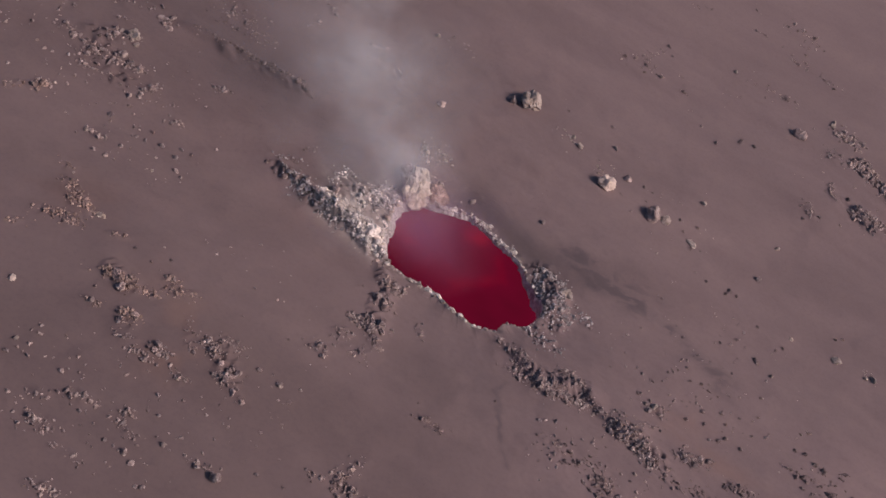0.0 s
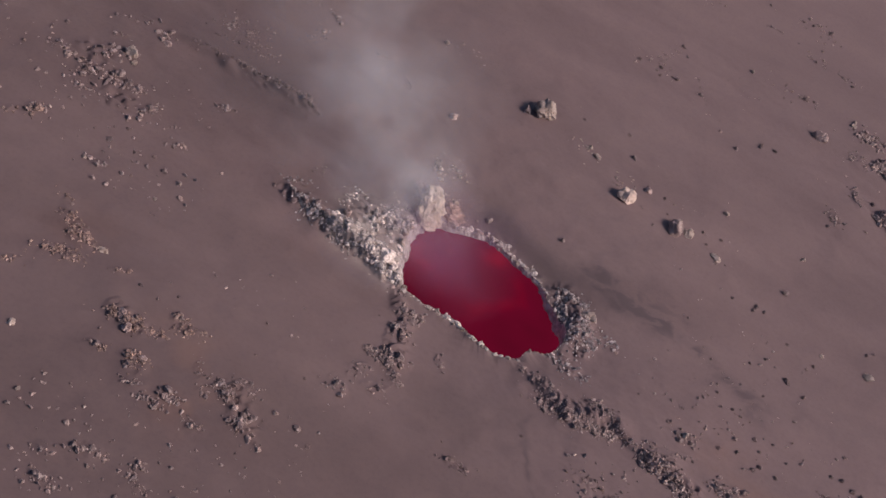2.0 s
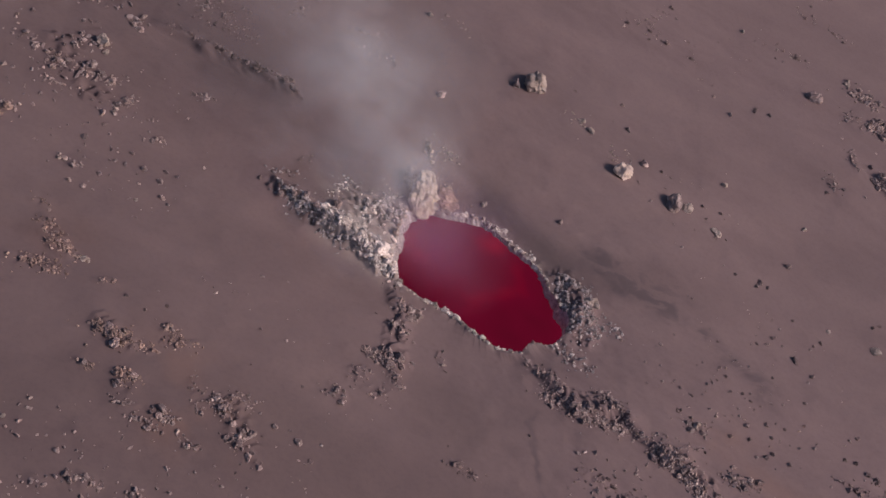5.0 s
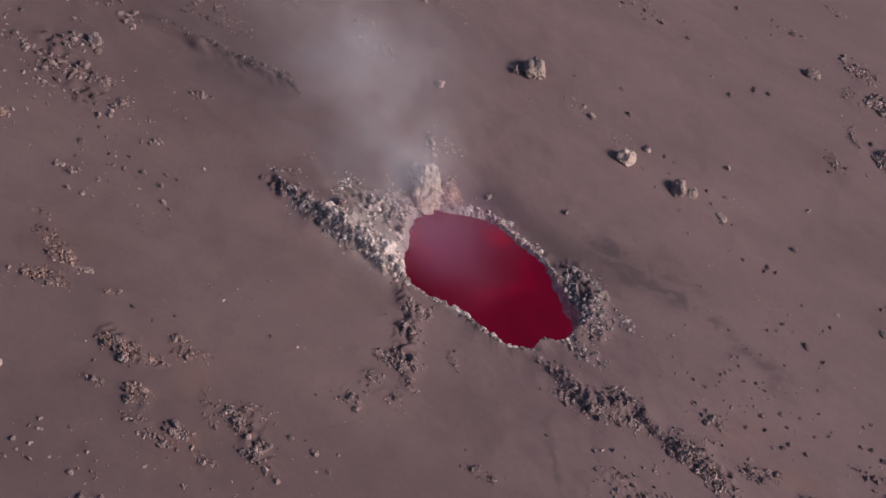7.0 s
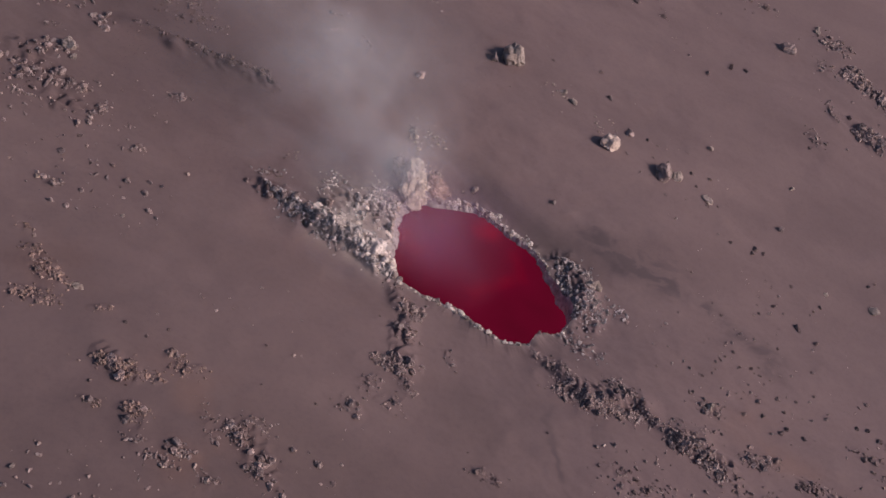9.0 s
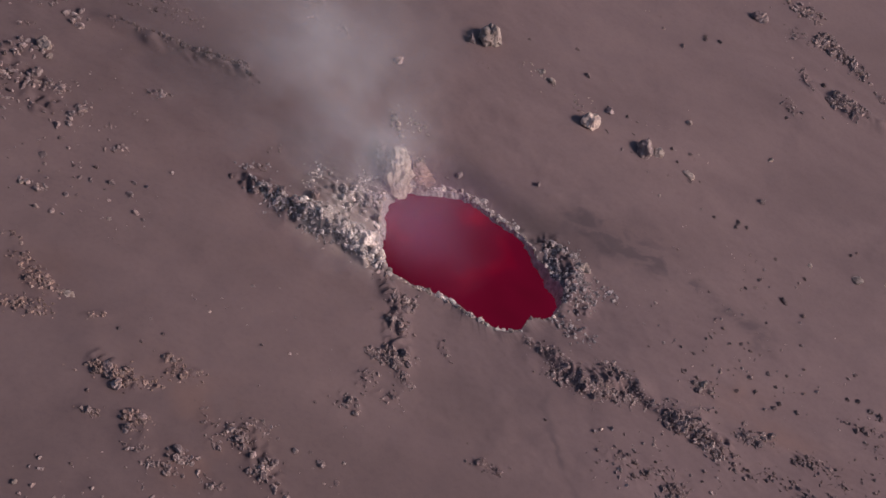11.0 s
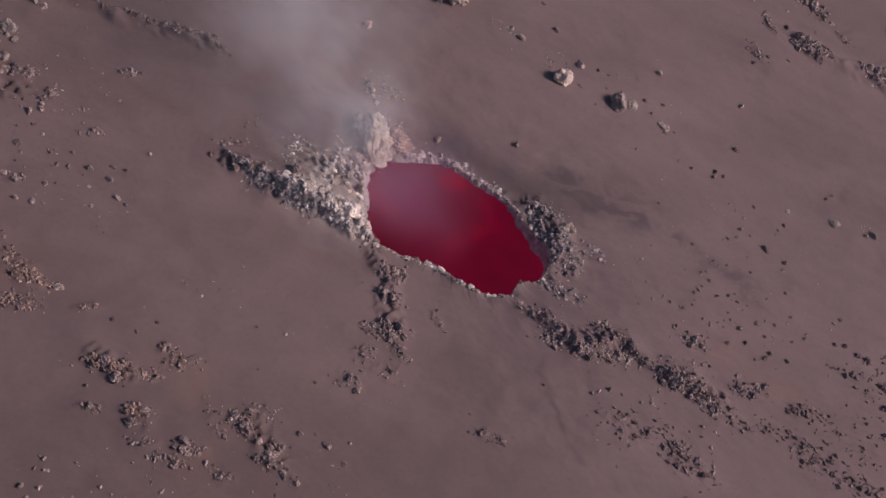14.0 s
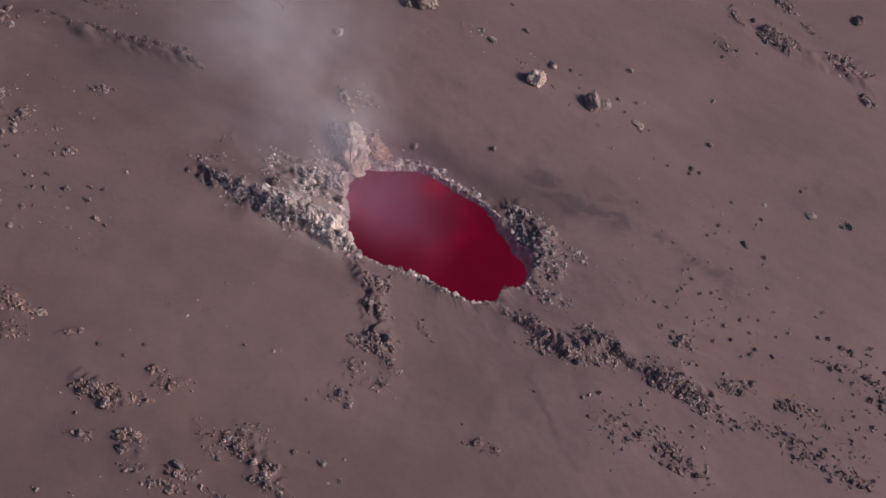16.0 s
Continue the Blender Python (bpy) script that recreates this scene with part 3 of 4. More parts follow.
ASH = ash_material()
CLINKER = rock_material("ash_dusted_clinker", (0.17, 0.125, 0.119), (0.31, 0.240, 0.228), (0.58, 0.49, 0.46), dust=0.45)
DARK_ROCK = rock_material("dark_scoria", (0.125, 0.090, 0.086), (0.21, 0.156, 0.149), (0.36, 0.285, 0.27), dust=0.4)
PALE_ROCK = rock_material("pale_block", (0.24, 0.19, 0.170), (0.38, 0.31, 0.275), (0.54, 0.46, 0.41))
GREY_ROCK = rock_material("grey_scoria", (0.21, 0.176, 0.176), (0.37, 0.325, 0.322), (0.58, 0.53, 0.52), 0.6, 0.4)
RUST_ROCK = rock_material("rust_brown_scoria", (0.17, 0.115, 0.100), (0.31, 0.220, 0.190), (0.55, 0.43, 0.37), dust=0.4)
HORNITO = rock_material("yellowish_sulphur_crust", (0.40, 0.32, 0.25), (0.66, 0.555, 0.46), (0.86, 0.765, 0.66))
SULPHUR = rock_material("sulphur_crusted_rock", (0.38, 0.315, 0.29), (0.66, 0.59, 0.55), (0.80, 0.73, 0.69), 0.6, 0.5)


def lava_material():
    m, n, l = material("incandescent_lava")
    co = n.new("ShaderNodeTexCoord").outputs["Object"]
    a = noise_node(n, l, co, 0.16, 2, 0.5)
    r = ramp(n, [(0.20, (0.078, 0.0030, 0.0120)), (0.60, (0.128, 0.0030, 0.0180)), (0.95, (0.40, 0.0010, 0.0180))])
    hot = n.new("ShaderNodeVectorMath")
    hot.operation = "DISTANCE"
    hot.inputs[1].default_value = (0.6, 5.4, -2.2)
    l.new(co, hot.inputs[0])
    near = n.new("ShaderNodeMapRange")
    for k, value in enumerate((0.0, 5.0, 0.30, -0.04)):
        near.inputs[k + 1].default_value = value
    l.new(hot.outputs["Value"], near.inputs["Value"])
    both = n.new("ShaderNodeMath")
    both.operation = "ADD"
    l.new(a.outputs["Fac"], both.inputs[0])
    l.new(near.outputs["Result"], both.inputs[1])
    l.new(both.outputs[0], r.inputs["Fac"])
    e, o = n.new("ShaderNodeEmission"), n.new("ShaderNodeOutputMaterial")
    l.new(r.outputs["Color"], e.inputs["Color"])
    e.inputs["Strength"].default_value = 1.0
    l.new(e.outputs["Emission"], o.inputs["Surface"])
    return m


def steam_material(name, density, scale, low, high, tint):
    m, n, l = material(name)
    co = n.new("ShaderNodeTexCoord").outputs["Object"]
    fade = n.new("ShaderNodeAttribute")
    fade.attribute_name = "fade"
    a = noise_node(n, l, co, scale, 4, 0.55)
    r = ramp(n, [(low, (0, 0, 0)), (high, (1, 1, 1))])
    l.new(a.outputs["Fac"], r.inputs["Fac"])
    mul = n.new("ShaderNodeMath")
    mul.operation = "MULTIPLY"
    l.new(r.outputs["Color"], mul.inputs[0])
    l.new(fade.outputs["Fac"], mul.inputs[1])
    thick = n.new("ShaderNodeMath")
    thick.operation = "MULTIPLY"
    thick.inputs[1].default_value = density
    l.new(mul.outputs[0], thick.inputs[0])
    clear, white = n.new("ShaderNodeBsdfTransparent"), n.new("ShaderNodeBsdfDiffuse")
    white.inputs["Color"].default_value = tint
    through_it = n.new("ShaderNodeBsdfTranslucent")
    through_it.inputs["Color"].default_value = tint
    half = n.new("ShaderNodeMixShader")
    half.inputs[0].default_value = 0.5
    l.new(white.outputs[0], half.inputs[1])
    l.new(through_it.outputs[0], half.inputs[2])
    mix, o = n.new("ShaderNodeMixShader"), n.new("ShaderNodeOutputMaterial")
    l.new(thick.outputs[0], mix.inputs[0])
    l.new(clear.outputs[0], mix.inputs[1])
    l.new(half.outputs[0], mix.inputs[2])
    l.new(mix.outputs[0], o.inputs["Surface"])
    return m


LAVA = lava_material()
STEAM = steam_material("steam", 0.066, 0.22, 0.34, 0.74, (0.96, 0.97, 0.99, 1))
WISP = steam_material("faint_steam", 0.045, 0.2, 0.2, 0.75, (0.90, 0.92, 0.98, 1))
# the pink stands in for lava glow on the veils, painted into their colour
GLOW_TINTED_STEAM = steam_material("glow_tinted_steam", 0.042, 0.12, 0.1, 0.8, (0.84, 0.50, 0.78, 1))


# ---- mesh helpers ----
def mesh_of(name, verts, faces, mat, smooth=True):
    """A mesh from arrays of places and of triangles or quads."""
    verts, faces = np.asarray(verts, np.float32), np.asarray(faces, np.int32)
    me = bpy.data.meshes.new(name)
    me.vertices.add(len(verts))
    me.vertices.foreach_set("co", verts.ravel())
    k = faces.shape[1]
    me.loops.add(faces.size)
    me.loops.foreach_set("vertex_index", faces.ravel())
    me.polygons.add(len(faces))
    me.polygons.foreach_set("loop_start", np.arange(0, faces.size, k, dtype=np.int32))
    me.polygons.foreach_set("loop_total", np.full(len(faces), k, np.int32))
    me.polygons.foreach_set("use_smooth", np.full(len(faces), smooth))
    me.update(calc_edges=True)
    me.validate()
    me.materials.append(mat)
    return me


def ring_faces(rings, around):
    i, j = np.meshgrid(np.arange(rings - 1), np.arange(around), indexing="ij")
    k = (j + 1) % around
    return np.stack([i * around + j, (i + 1) * around + j, (i + 1) * around + k, i * around + k], -1).reshape(-1, 4)


def rock_shape(seed, level, rough=0.28, flat=0.75, cuts=5):
    """A broken stone about 1 across: a ball cut by planes and roughened. Returns places and triangles."""
    rng = random.Random(seed)
    bm = bmesh.new()
    bmesh.ops.create_icosphere(bm, subdivisions=level, radius=0.5)
    bm.verts.ensure_lookup_table()
    v = np.array([x.co[:] for x in bm.verts])
    f = np.array([[x.index for x in face.verts] for face in bm.faces])
    bm.free()
    for _ in range(cuts):
        d = np.array(Vector((rng.gauss(0, 1), rng.gauss(0, 1), rng.gauss(0, 1))).normalized())
        over = v @ d - rng.uniform(0.26, 0.42)
        v = v - np.outer(np.maximum(over, 0) * 0.9, d)
    off = Vector((seed * 3.1, seed * 1.7, 0))
    for i, p in enumerate(v):
        q = Vector(p)
        v[i] = p * (1 + rough * noise.noise(q * 2.6 + off) + rough * 0.6 * noise.noise(q * 6.0 + off) + rough * 0.4 * noise.noise(q * 12.0 - off))
    v[:, 2] *= flat
    return v, f


SMALL = [rock_shape(s, 2, 0.5, 0.85, 9) for s in range(1, 15)]
LARGE = [rock_shape(s, 4, 0.36, 0.9, 7) for s in range(21, 27)]


def turned(rng, tilt=0.5):
    return np.array(Euler((rng.gauss(0, tilt), rng.gauss(0, tilt), rng.uniform(0, 6.283))).to_matrix())


def rubble_mesh(name, spots, mat, rng):
    """Many small stones in one mesh. spots: x, y, size."""
    vs, fs, at = [], [], 0
    if not spots:
        return None
    zs = terrain(np.array([s[0] for s in spots]), np.array([s[1] for s in spots]))
    for (x, y, size), z in zip(spots, zs):
        v, f = rng.choice(SMALL)
        w = (v * np.array([rng.uniform(0.8, 1.6), rng.uniform(0.6, 1.05), rng.uniform(0.7, 1.4)]) * size) @ turned(rng).T
        vs.append(w + np.array([x, y, z + size * rng.uniform(-0.2, 0.08)]))
        fs.append(f + at)
        at += len(v)
    return mesh_of(name, np.concatenate(vs), np.concatenate(fs), mat, smooth=False)


def stone(name, shape_mesh, x, y, size, rng, parent=None, sink=0.16, dims=None):
    ob = new(name, shape_mesh)
    s = dims or (rng.uniform(0.85, 1.25), rng.uniform(0.8, 1.1), rng.uniform(0.8, 1.15))
    ob.matrix_basis = Matrix.LocRotScale(
        (x, y, ground_at(x, y) + size * sink), Euler((rng.gauss(0, 0.35), rng.gauss(0, 0.35), rng.uniform(0, 6.283))), Vector(s) * size
    )
    ob.parent = parent
    return ob


def shape_meshes(name, shapes, mat, smooth):
    return [mesh_of(name, v, f, mat, smooth) for v, f in shapes]


# ---- ground ----
AROUND = 1300
theta = np.linspace(0, 2 * np.pi, AROUND, endpoint=False)
steps = np.concatenate([np.arange(0, 3, 0.1), np.arange(3, 14, 0.15), np.arange(14, 44, 0.22), np.geomspace(44, 3200, 60)])
rad = pit_radius(theta)[None] + steps[:, None]
gx, gy = PIT[0] + rad * np.cos(theta), PIT[1] + rad * np.sin(theta)
gz = terrain(gx, gy)
ground_mesh = mesh_of("ground", np.stack([gx, gy, gz], -1).reshape(-1, 3), ring_faces(len(steps), AROUND), ASH)


def spot(x, y, u, v, wide, tall=None, turn=0.0):
    c, s = math.cos(radians(turn)), math.sin(radians(turn))
    a, b = (x - u) * c + (y - v) * s, -(x - u) * s + (y - v) * c
    return np.exp(-((a / wide) ** 2) - (b / (tall or wide)) ** 2)


SHADED_STREAK = [(7.6, 6.8), (10.0, 5.6), (12.0, 4.8), (14.0, 4.0), (17.8, 1.6), (19.8, -0.8)]
SMUDGE_HEAD = (11.5, 4.3)
rough_edge = np.clip(0.5 + 0.9 * fbm(gx * 0.45, gy * 0.45, 4, 60), 0, 1)
rust = 0.16 * (spot(gx, gy, -26, -8.5, 2.6) + spot(gx, gy, -17.3, -15, 3.0, 2.0, -20) + spot(gx, gy, -17, -19.6, 2.5)) * rough_edge
rust = rust + 0.2 * (spot(gx, gy, 19, -9.0, 4.0, 1.2, -20) + spot(gx, gy, 16, -5.5, 3, 1.5)) * rough_edge
mottle = np.clip(0.45 + 0.9 * fbm(gx * 0.9, gy * 0.9, 4, 81), 0, 1)
# streak: the shade of a small scarp painted into the ash, broken by ripples
streak, _ = near_line(gx + 0.6 * fbm(gx * 0.5, gy * 0.5, 3, 70), gy + 0.6 * fbm(gx * 0.5, gy * 0.5, 3, 71), SHADED_STREAK)
ripple = np.clip(0.38 + 1.3 * fbm(gx * 0.75 + 0.8 * fbm(gx * 0.6, gy * 0.6, 2, 84), gy * 1.25 + 0.8 * fbm(gx * 0.6, gy * 0.6, 2, 85), 4, 83), 0, 1)
blotch_and_shade = 0.75 * np.exp(-((streak / 1.0) ** 2)) * (0.25 + 0.75 * ripple)
blotch_and_shade = blotch_and_shade + 0.7 * spot(gx, gy, SMUDGE_HEAD[0], SMUDGE_HEAD[1], 1.4, 0.9, -20) * (0.3 + 0.7 * mottle)
blotch_and_shade = blotch_and_shade + 0.6 * spot(gx, gy, 9.2, 4.4, 1.2, 0.45) * mottle + 0.9 * spot(gx, gy, 7.9, 6.3, 2.2, 1.0, -30) * mottle + 0.5 * spot(gx, gy, 11.0, 6.0, 5.0, 2.2, -25) * ripple
vein, _ = near_line(gx + 0.3 * fbm(gx, gy, 2, 72), gy + 0.3 * fbm(gx, gy, 2, 73), [(3.6, -8.6), (3.2, -10.4), (3.3, -12.6), (3.9, -15.0), (4.3, -16.6)])
blotch_and_shade = blotch_and_shade + 0.8 * np.exp(-((vein / 0.26) ** 2)) * (0.3 + 0.7 * rough_edge)
# band behind the far rim: a shaded slope, its shade painted here and in tone
head, _ = near_line(gx, gy, [(-0.3, 8.6), (1.6, 7.6), (4.4, 5.6), (6.4, 3.4)])
blotch_and_shade = blotch_and_shade + 0.9 * np.exp(-((head / 1.5) ** 2)) * (0.5 + 0.5 * rough_edge)
edge = rad - pit_radius(theta)[None]
salt = 0.95 * (0.6 - 0.4 * np.cos(theta + 0.6)[None]) * np.exp(-((edge / 0.32) ** 2)) * np.clip(0.6 + 0.6 * vnoise(gx * 2, gy * 2, 90), 0, 1)
bank, _ = near_line(gx, gy, [(-10.6, 1.2), (-8.3, 0.7), (-6.8, -0.4)])
salt = salt + 0.75 * np.exp(-((bank / 1.1) ** 2)) * (0.4 + 0.6 * mottle) + 0.95 * spot(gx, gy, -7.9, 3.6, 2.9, 2.6, -10) * (0.45 + 0.55 * mottle) + 0.7 * spot(gx, gy, -5.5, 6.6, 1.8, 1.4) * rough_edge
stain_and_shade = np.stack([np.clip(rust, 0, 1), np.clip(blotch_and_shade, 0, 1), np.clip(salt, 0, 1), np.ones_like(salt)], -1)
layer = ground_mesh.color_attributes.new("stain_and_shade", "FLOAT_COLOR", "POINT")
layer.data.foreach_set("color", stain_and_shade.astype(np.float32).ravel())
# tone of the ground: darker towards the west and in set patches, paler eastwards
wx, wy = gx + 5 * fbm(gx * 0.08, gy * 0.08, 3, 170), gy + 5 * fbm(gx * 0.08, gy * 0.08, 3, 171)
tone = 0.98 + 0.09 * np.tanh((wx - 2) / 12) - 0.17 * spot(wx, wy, -14, -23, 18, 10) - 0.11 * spot(wx, wy, -27, 9, 11, 9) - 0.07 * spot(wx, wy, 28, 14, 13, 11) - 0.1 * spot(wx, wy, 42, 36, 12, 12) - 0.12 * spot(wx, wy, 4, 9, 9, 4.5, -15) - 0.2 * np.exp(-((head / 1.0) ** 2)) - 0.1 * spot(wx, wy, 1, -9.5, 6, 4) + 0.03 * spot(wx, wy, 12, -3, 6, 3, -20) + 0.05 * fbm(gx * 0.1, gy * 0.3, 4, 172)
layer = ground_mesh.color_attributes.new("ash_tone", "FLOAT_COLOR", "POINT")
layer.data.foreach_set("color", np.stack([tone, tone, tone, np.ones_like(tone)], -1).astype(np.float32).ravel())
tagged(new("ground", ground_mesh), "purple-brown volcanic ash slope with faint drifts, stains and painted-in shade", "ground", kind="structure")

# ---- the vent ----
vent = tagged(new("lava_vent"), "open pit of glowing red lava with a pale crusted rim", "lava vent")
around = pit_radius(theta)
edge_z = gz[0]
smooth_edge = np.convolve(np.r_[edge_z[-60:], edge_z, edge_z[:60]], np.ones(121) / 121, "valid")
# the glow lies deeper at the head and at the tail of the pit
depth = 0.42 + bulge(theta, 165, 30, 0.45) + bulge(theta, -6, 24, 0.95)
levels = np.array([0.0, 0.08, 0.2, 0.35, 0.5, 0.65, 0.8, 0.92, 1.05, 1.3])
wx, wy, wz = [], [], []
for k, f in enumerate(levels):
    crag = 0.10 * vnoise(theta * 11, theta * 0 + k * 0.9, 95) + 0.07 * vnoise(theta * 30, theta * 0 + k * 1.7, 96)
    r = around - 0.30 * depth * f + (crag * min(1.0, 4 * f) if k else 0)
    wx.append(PIT[0] + r * np.cos(theta))
    wy.append(PIT[1] + r * np.sin(theta))
    wz.append(edge_z * (1 - f) + smooth_edge * f - depth * f - (0 if k else 0.01))
wall_at = np.stack([wx, wy, wz], -1)
# the wall in two stretches: pale crust at the head and along the lower lip, grey scoria at the tail
turn_at = np.searchsorted(theta, radians(70)), np.searchsorted(theta, radians(318))
for first, last, mat, label in (
    (turn_at[0], turn_at[1], SULPHUR, "pale crusted inner wall"),
    (turn_at[1], turn_at[0] + AROUND, GREY_ROCK, "grey scoria inner wall"),
):
    pick = np.arange(first, last + 1) % AROUND
    rows, cols = len(levels), len(pick)
    i, j = np.meshgrid(np.arange(rows - 1), np.arange(cols - 1), indexing="ij")
    faces = np.stack([i * cols + j, (i + 1) * cols + j, (i + 1) * cols + j + 1, i * cols + j + 1], -1).reshape(-1, 4)
    part_wall = new("wall", mesh_of("wall", wall_at[:, pick].reshape(-1, 3), faces, mat))
    part_wall.parent = vent
    tagged(part_wall, label)
rings = []
middle = smooth_edge.mean() - 1.2
for share in (1.0, 0.9, 0.75, 0.5, 0.25, 0.0):
    r = (around - 0.22 * depth) * share
    level = (smooth_edge - depth) * share + middle * (1 - share)
    rings.append(np.stack([PIT[0] + r * np.cos(theta), PIT[1] + r * np.sin(theta), level], -1))
part_lava = new("lava_surface", mesh_of("lava_surface", np.concatenate(rings), ring_faces(len(rings), AROUND), LAVA))
part_lava.parent = vent
tagged(part_lava, "glowing crimson lava")

# ---- stones ----
def strew(rows, rng, thick):
    spots = []
    for x, y, along, across, turn, count, small, large in rows:
        c, s = math.cos(radians(turn)), math.sin(radians(turn))
        for _ in range(int(count * (2.3 if thick else 1.95))):
            a, b = rng.uniform(-1, 1), max(-1.6, min(1.6, rng.gauss(0, 0.55)))
            a, b = a * along + rng.gauss(0, 0.25), b * across * 1.2
            size = (0.72 if thick else 0.77) * (small * 0.5 + (large - small * 0.5) * rng.random() ** 2.0)
            px, py = x + a * c - b * s, y + a * s + b * c
            inside = math.hypot(px - PIT[0], py - PIT[1]) - float(pit_radius(np.array(math.atan2(py - PIT[1], px - PIT[0]))))
            bare = float(vnoise(np.array(px * 1.1), np.array(py * 1.1), 150))
            if inside > 0.12 and (bare > -0.25 or rng.random() < 0.5):
                spots.append((px, py, size))
                for _ in range(rng.choice((0, 0, 1, 1, 2) if thick else (0, 0, 0, 1))):
                    qx, qy = px + rng.gauss(0, 0.45), py + rng.gauss(0, 0.35)
                    if math.hypot(qx - PIT[0], qy - PIT[1]) > 7.2:
                        spots.append((qx, qy, rng.uniform(0.10, 0.22)))
    return spots


CLUSTERS = [
    (UPSLOPE_RUBBLE, CLINKER, "grey-brown broken lava stones strewn on the ash"),
    (STEAM_SIDE_RUBBLE, CLINKER, "grey-brown lava stones on the ash behind the steam"),
    (SCARP_RUBBLE, DARK_ROCK, "dark lava stones along a low ash scarp"),
    (BANK_END_RUBBLE, GREY_ROCK, "grey clinker on the tail of the vent's bank"),
    (LEVEE_RUBBLE, SULPHUR, "pale sulphur-crusted blocks heaped on the vent's bank"),
    (SULPHUR_RUBBLE, SULPHUR, "pale crusted stones along the edge of the lava pit"),
    (PIT_END_RUBBLE, GREY_ROCK, "grey scoria heaped at the lower end of the lava pit"),
    (FOOT_RUBBLE, CLINKER, "brown clinker stones below the pit's rim"),
    (LOWER_SCARP_RUBBLE, CLINKER, "brown rubble along a long scarp in the ash"),
    (WEST_RUBBLE, RUST_ROCK, "rust-brown scoria scattered on the ash slope"),
    (SOUTHWEST_RUBBLE, CLINKER, "grey-brown clinker scattered on the ash slope"),
    (SOUTHWEST_LOW_RUBBLE, CLINKER, "grey-brown clinker in small groups low on the ash slope"),
    (FAR_WEST_RUBBLE, RUST_ROCK, "rust-brown scoria strewn at the top of the ash slope"),
    (SOUTH_RUBBLE, DARK_ROCK, "dark scoria in small heaps on smooth ash"),
    (SOUTHEAST_RUBBLE, DARK_ROCK, "dark scoria strewn below the long scarp"),
    (EAST_RUBBLE, CLINKER, "small brown stones scattered on smooth ash"),
    (NORTHEAST_RUBBLE, CLINKER, "ash-dusted clinker along a ridge of the slope"),
    (PALE_CHAIN, PALE_ROCK, "pale stones in short chains on the ash"),
    (SCATTER, CLINKER, "loose small stones dotted over the ash"),
]
rng = random.Random(7)
rock_kinds = {}
for rows, mat, label in CLUSTERS:
    spots = sorted(strew(rows, rng, mat in (SULPHUR, GREY_ROCK) or rows is LOWER_SCARP_RUBBLE), key=lambda s: -s[2])
    single = 0 if rows is SCATTER else max(6, len(spots) // 34)
    if mat.name not in rock_kinds:
        rock_kinds[mat.name] = shape_meshes("rock", [rock_shape(s, 3, 0.6, 0.85, 6) for s in range(41, 46)], mat, False)
    for x, y, size in spots[:single]:
        tagged(stone("rock", rng.choice(rock_kinds[mat.name]), x, y, size * 1.05, rng, None, 0.08), label.replace("stones ", "stone ").replace("blocks ", "block "), "rock", group=label)
    tagged(new("rubble", rubble_mesh("rubble", spots[single:], mat, rng)), label, "rubble", kind="stuff")

for rows, mat, label in (
    (PALE_STONES + PALE_STONES_B, PALE_ROCK, "pale rough boulder standing on the ash"),
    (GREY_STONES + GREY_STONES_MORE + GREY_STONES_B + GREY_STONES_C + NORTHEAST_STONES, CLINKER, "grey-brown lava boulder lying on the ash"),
    (DARK_STONES + DARK_STONES_MORE + DARK_STONES_B + DARK_STONES_C, DARK_ROCK, "dark scoria boulder lying on the ash"),
):
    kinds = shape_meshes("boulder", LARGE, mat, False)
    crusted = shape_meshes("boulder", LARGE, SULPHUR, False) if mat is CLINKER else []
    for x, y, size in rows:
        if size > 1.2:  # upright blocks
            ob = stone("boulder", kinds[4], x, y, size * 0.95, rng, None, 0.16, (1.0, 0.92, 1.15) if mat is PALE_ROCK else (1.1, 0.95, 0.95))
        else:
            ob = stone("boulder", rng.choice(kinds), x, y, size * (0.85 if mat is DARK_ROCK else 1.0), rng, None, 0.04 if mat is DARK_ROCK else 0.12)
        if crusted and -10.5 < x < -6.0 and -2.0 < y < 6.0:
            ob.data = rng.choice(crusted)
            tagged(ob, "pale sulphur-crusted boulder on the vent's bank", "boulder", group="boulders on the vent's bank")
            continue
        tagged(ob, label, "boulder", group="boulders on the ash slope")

# stones set along the rim of the pit
rim_kinds = shape_meshes("stone", SMALL[:6], SULPHUR, False) + shape_meshes("stone", SMALL[6:], PALE_ROCK, False)
for k in range(260):
    a = 2 * math.pi * (k + rng.uniform(-1.5, 1.5)) / 260
    west = 0.5 - 0.5 * math.cos(a - 0.3)
    thick = 0.5 + 0.5 * float(vnoise(np.array(math.cos(a) * 4), np.array(math.sin(a) * 4), 140))
    if rng.random() > 0.1 + 1.0 * thick + (0.5 if math.pi < a < 5.2 else 0.0) + (0.5 if 0.3 < a < 2.2 else 0.0):
        continue
    r = float(pit_radius(np.array(a))) + rng.uniform(0.0, 0.10 + 0.22 * west)
    size = (0.10 + 0.40 * rng.random() ** 2.6) * (0.8 + 0.6 * west) * (0.75 if 3.6 < a < 5.4 else 1.0)
    stone("stone", rng.choice(rim_kinds), PIT[0] + r * math.cos(a), PIT[1] + r * math.sin(a), size, rng, vent, 0.02)


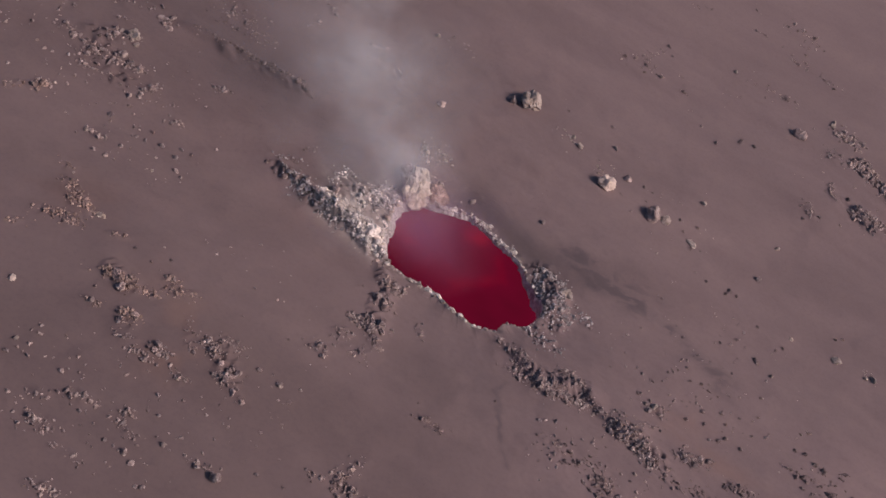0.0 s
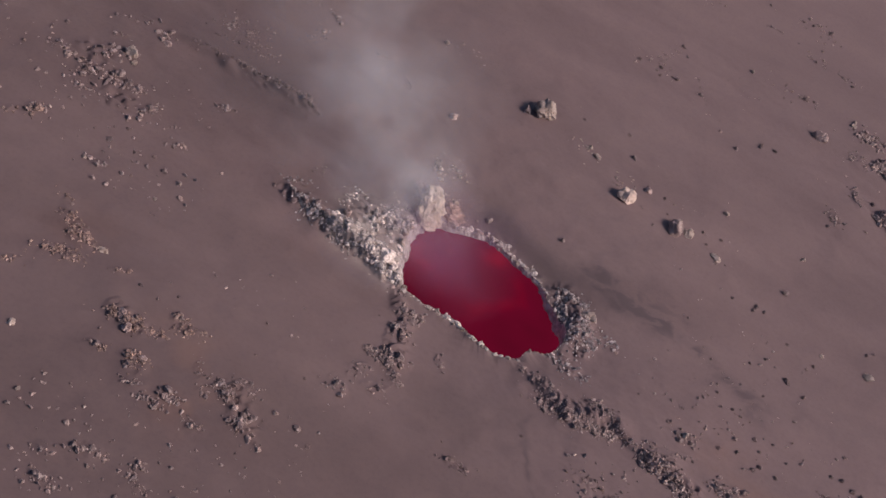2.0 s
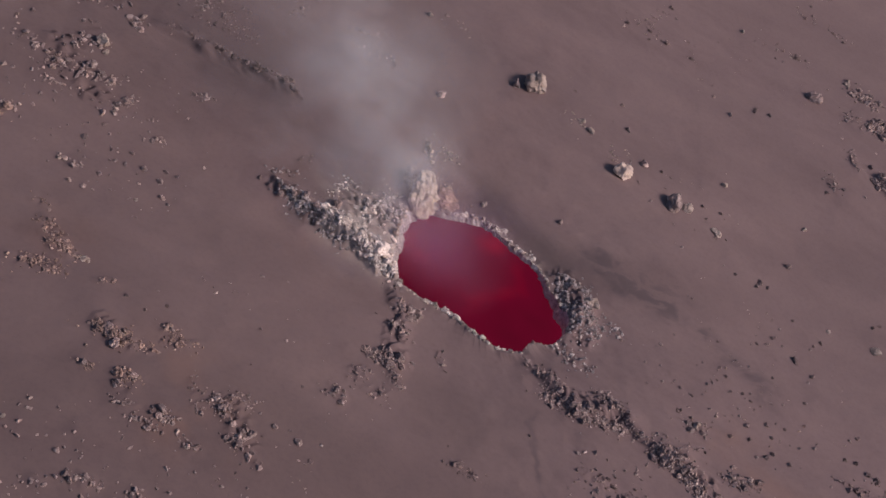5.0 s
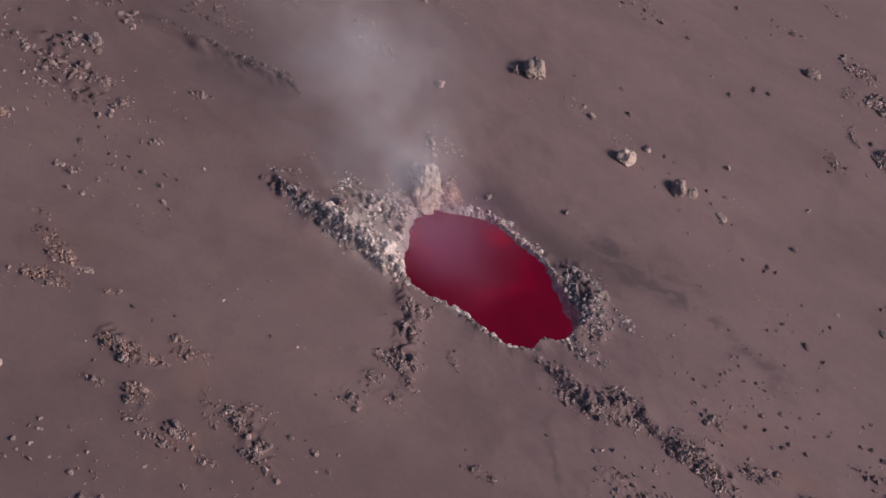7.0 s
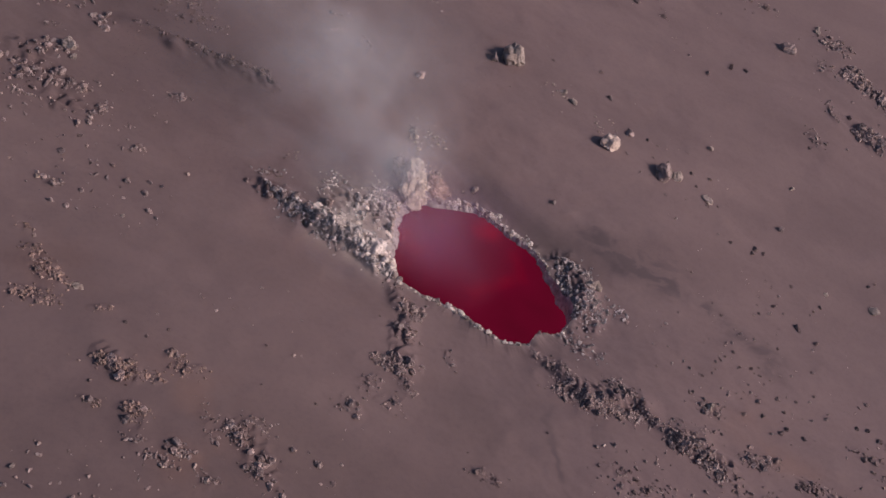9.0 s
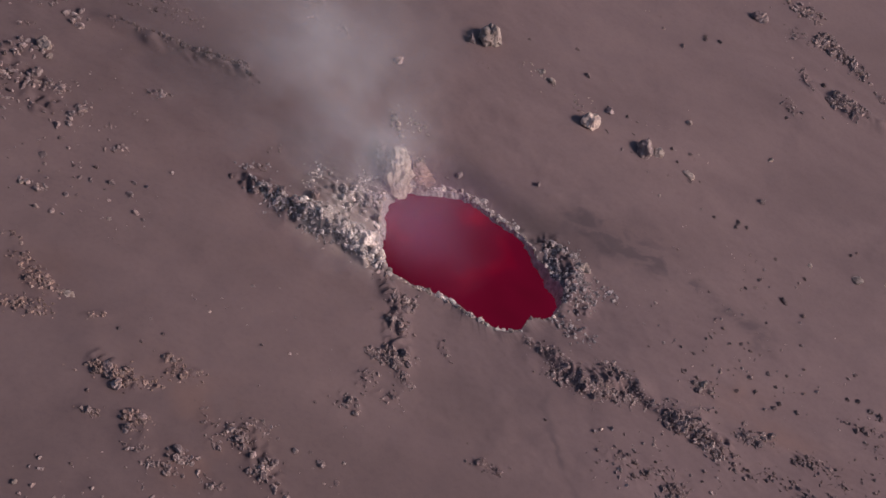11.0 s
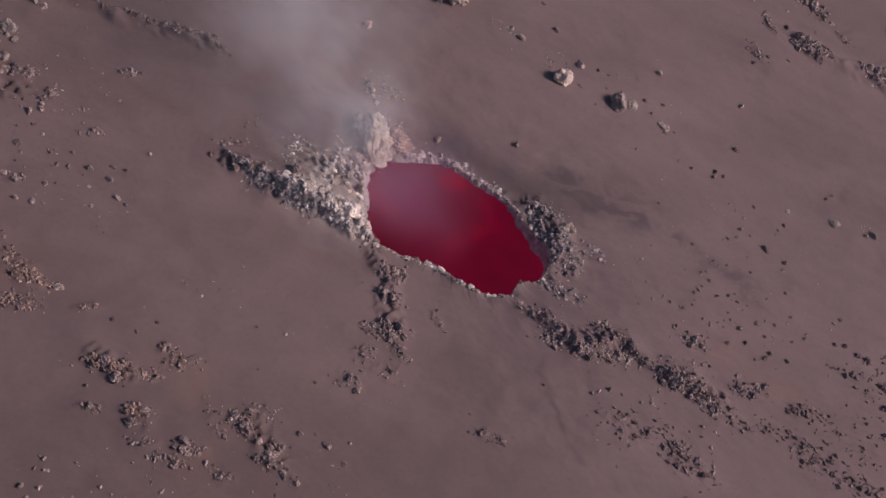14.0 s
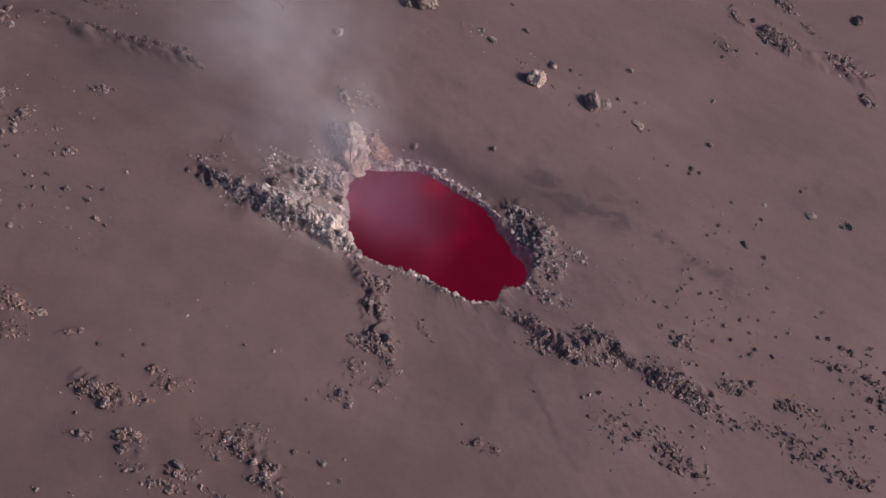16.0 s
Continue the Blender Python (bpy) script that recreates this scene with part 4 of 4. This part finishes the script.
# ---- fin of crusted rock at the head of the pit ----
def fin(points, wide, tall, seed):
    """A steep uneven ridge of rock along a line: a closed skin from one foot over the crest to the other."""
    longs, overs = 70, 44
    h = np.linspace(0, 1, longs)
    knots = np.linspace(0, 1, len(points))
    cx, cy = np.interp(h, knots, [p[0] for p in points]), np.interp(h, knots, [p[1] for p in points])
    dx, dy = np.gradient(cx), np.gradient(cy)
    size = np.hypot(dx, dy)
    nx, ny = (dy / size)[:, None], (-dx / size)[:, None]
    a = np.linspace(0, np.pi, overs)[None]
    shape = np.sin(np.pi * np.clip(h, 0.02, 0.98))[:, None] ** 0.5
    top = np.interp(h, [0, 0.25, 0.7, 1], [0.5, 0.7, 1.0, 0.8])[:, None]
    u, v = h[:, None] * 9, a * 2.2
    lump = 1 + 0.30 * vnoise(u, v, seed) + 0.22 * vnoise(u * 2.3, v * 2.1, seed + 1) + 0.12 * vnoise(u * 5, v * 4.5, seed + 2)
    off = wide * shape * np.cos(a) * lump * np.where(np.cos(a) > 0, 1.25, 0.8)
    up = tall * top * shape * np.sin(a) ** 0.8 * lump
    px, py = cx[:, None] + nx * off, cy[:, None] + ny * off
    pz = terrain(px, py) - 0.12 + up
    i, j = np.meshgrid(np.arange(longs - 1), np.arange(overs - 1), indexing="ij")
    faces = np.stack([i * overs + j, (i + 1) * overs + j, (i + 1) * overs + j + 1, i * overs + j + 1], -1).reshape(-1, 4)
    return np.stack([px, py, pz], -1).reshape(-1, 3), faces


v, f = fin([(-5.45, 5.3), (-5.25, 6.4), (-4.95, 7.9), (-4.6, 9.9)], 0.82, 1.65, 110)
tagged(new("hornito", mesh_of("hornito", v, f, HORNITO)), "pale yellowish crusted fin of rock above the lava pit", "lava spire")
v, f = fin([(-3.5, 6.6), (-3.5, 7.8), (-3.5, 9.2)], 0.7, 0.55, 130)
tagged(new("buttress", mesh_of("buttress", v, f, RUST_ROCK)), "low brown crusted buttress beside the pale fin", "lava spire")
v, f = fin([(-6.2, 7.4), (-6.0, 8.6), (-5.7, 9.9)], 0.6, 0.8, 150)
tagged(new("buttress", mesh_of("buttress", v, f, CLINKER)), "grey steam-veiled buttress beside the pale fin", "lava spire")

# ---- steam ----
def plume(path, radii, count, share, seed, name, label, mat, lean):
    """Many thin curved veils of steam round a rising line, each fading out towards its own edge."""
    rng = random.Random(seed)
    knots = np.linspace(0, 1, len(path))
    rings, turns = 9, 20
    q = np.linspace(0, 1, rings)[:, None]
    a = np.linspace(0, 2 * np.pi, turns, endpoint=False)[None]
    vs, fs, fade, at = [], [], [], 0
    for _ in range(count):
        h = rng.random()
        spot_at = np.array([np.interp(h, knots, [p[k] for p in path]) for k in range(3)])
        wide = float(np.interp(h, knots, radii))
        spot_at = spot_at + np.array([rng.gauss(0, 0.6), rng.gauss(0, 0.5), rng.gauss(0, 0.3)]) * wide
        size = wide * rng.uniform(*share)
        facing = Vector((rng.gauss(0.15, 0.25), lean[0] + rng.gauss(0, 0.2), lean[1] + rng.gauss(0, 0.15))).normalized()
        turn = np.array(facing.to_track_quat("Z", "Y").to_matrix())
        wob = 1 + 0.25 * vnoise(np.cos(a) * 1.5, np.sin(a) * 1.5 + rng.uniform(0, 50), seed)
        x, y = q * wob * np.cos(a) * size * rng.uniform(0.8, 1.3), q * wob * np.sin(a) * size
        z = -rng.uniform(0.05, 0.2) * size * q**2 + 0.06 * size * vnoise(q * 2 + rng.uniform(0, 50), np.sin(a) * 1.5, seed + 5)
        local = np.stack([x, y, z + 0 * a], -1).reshape(-1, 3)
        vs.append(local @ turn.T + spot_at)
        fs.append(ring_faces(rings, turns) + at)
        ends = min(1.0, 0.35 + h / 0.1) * min(1.0, (1 - h) / 0.5) * (0.9 + 0.4 * (1 - h) ** 2)
        fade.append(np.repeat(((1 - q**2) ** 2 * ends).ravel(), turns))
        at += rings * turns
    me = mesh_of(name, np.concatenate(vs), np.concatenate(fs), mat)
    me.attributes.new("fade", "FLOAT", "POINT").data.foreach_set("value", np.concatenate(fade).astype(np.float32))
    return tagged(new(name, me), label, "steam", kind="stuff")


plume([(-7.0, 4.3, 3.0), (-7.9, 7.0, 5.5), (-9.6, 10.0, 9.0), (-10.9, 13.5, 13.0), (-12.0, 17.5, 18.0), (-13.0, 21.0, 23.0)], [3.4, 4.4, 5.2, 6.0, 7.0, 8.0], 170, (0.6, 1.15), 200, "steam_plume", "thin white steam rising from the head of the lava pit", STEAM, (-0.5, 0.5))
plume([(-4.5, 1.7, -0.4), (-4.6, 2.7, 0.9), (-4.6, 3.8, 2.8), (-5.8, 5.6, 6.0)], [3.2, 3.4, 3.2, 3.0], 60, (0.9, 1.4), 300, "pit_steam", "thin steam drifting over the lava, with the glow's pink put into its colour", GLOW_TINTED_STEAM, (-0.2, 1.0))
plume([(-8.6, -1.4, 2.6), (-10.0, -0.6, 3.6), (-11.6, 0.8, 5.2), (-12.8, 3.0, 7.2)], [1.4, 2.0, 2.6, 3.2], 16, (0.7, 1.1), 400, "steam_wisp", "faint grey steam trailing along the foot of the bank", WISP, (-0.3, 1.0))
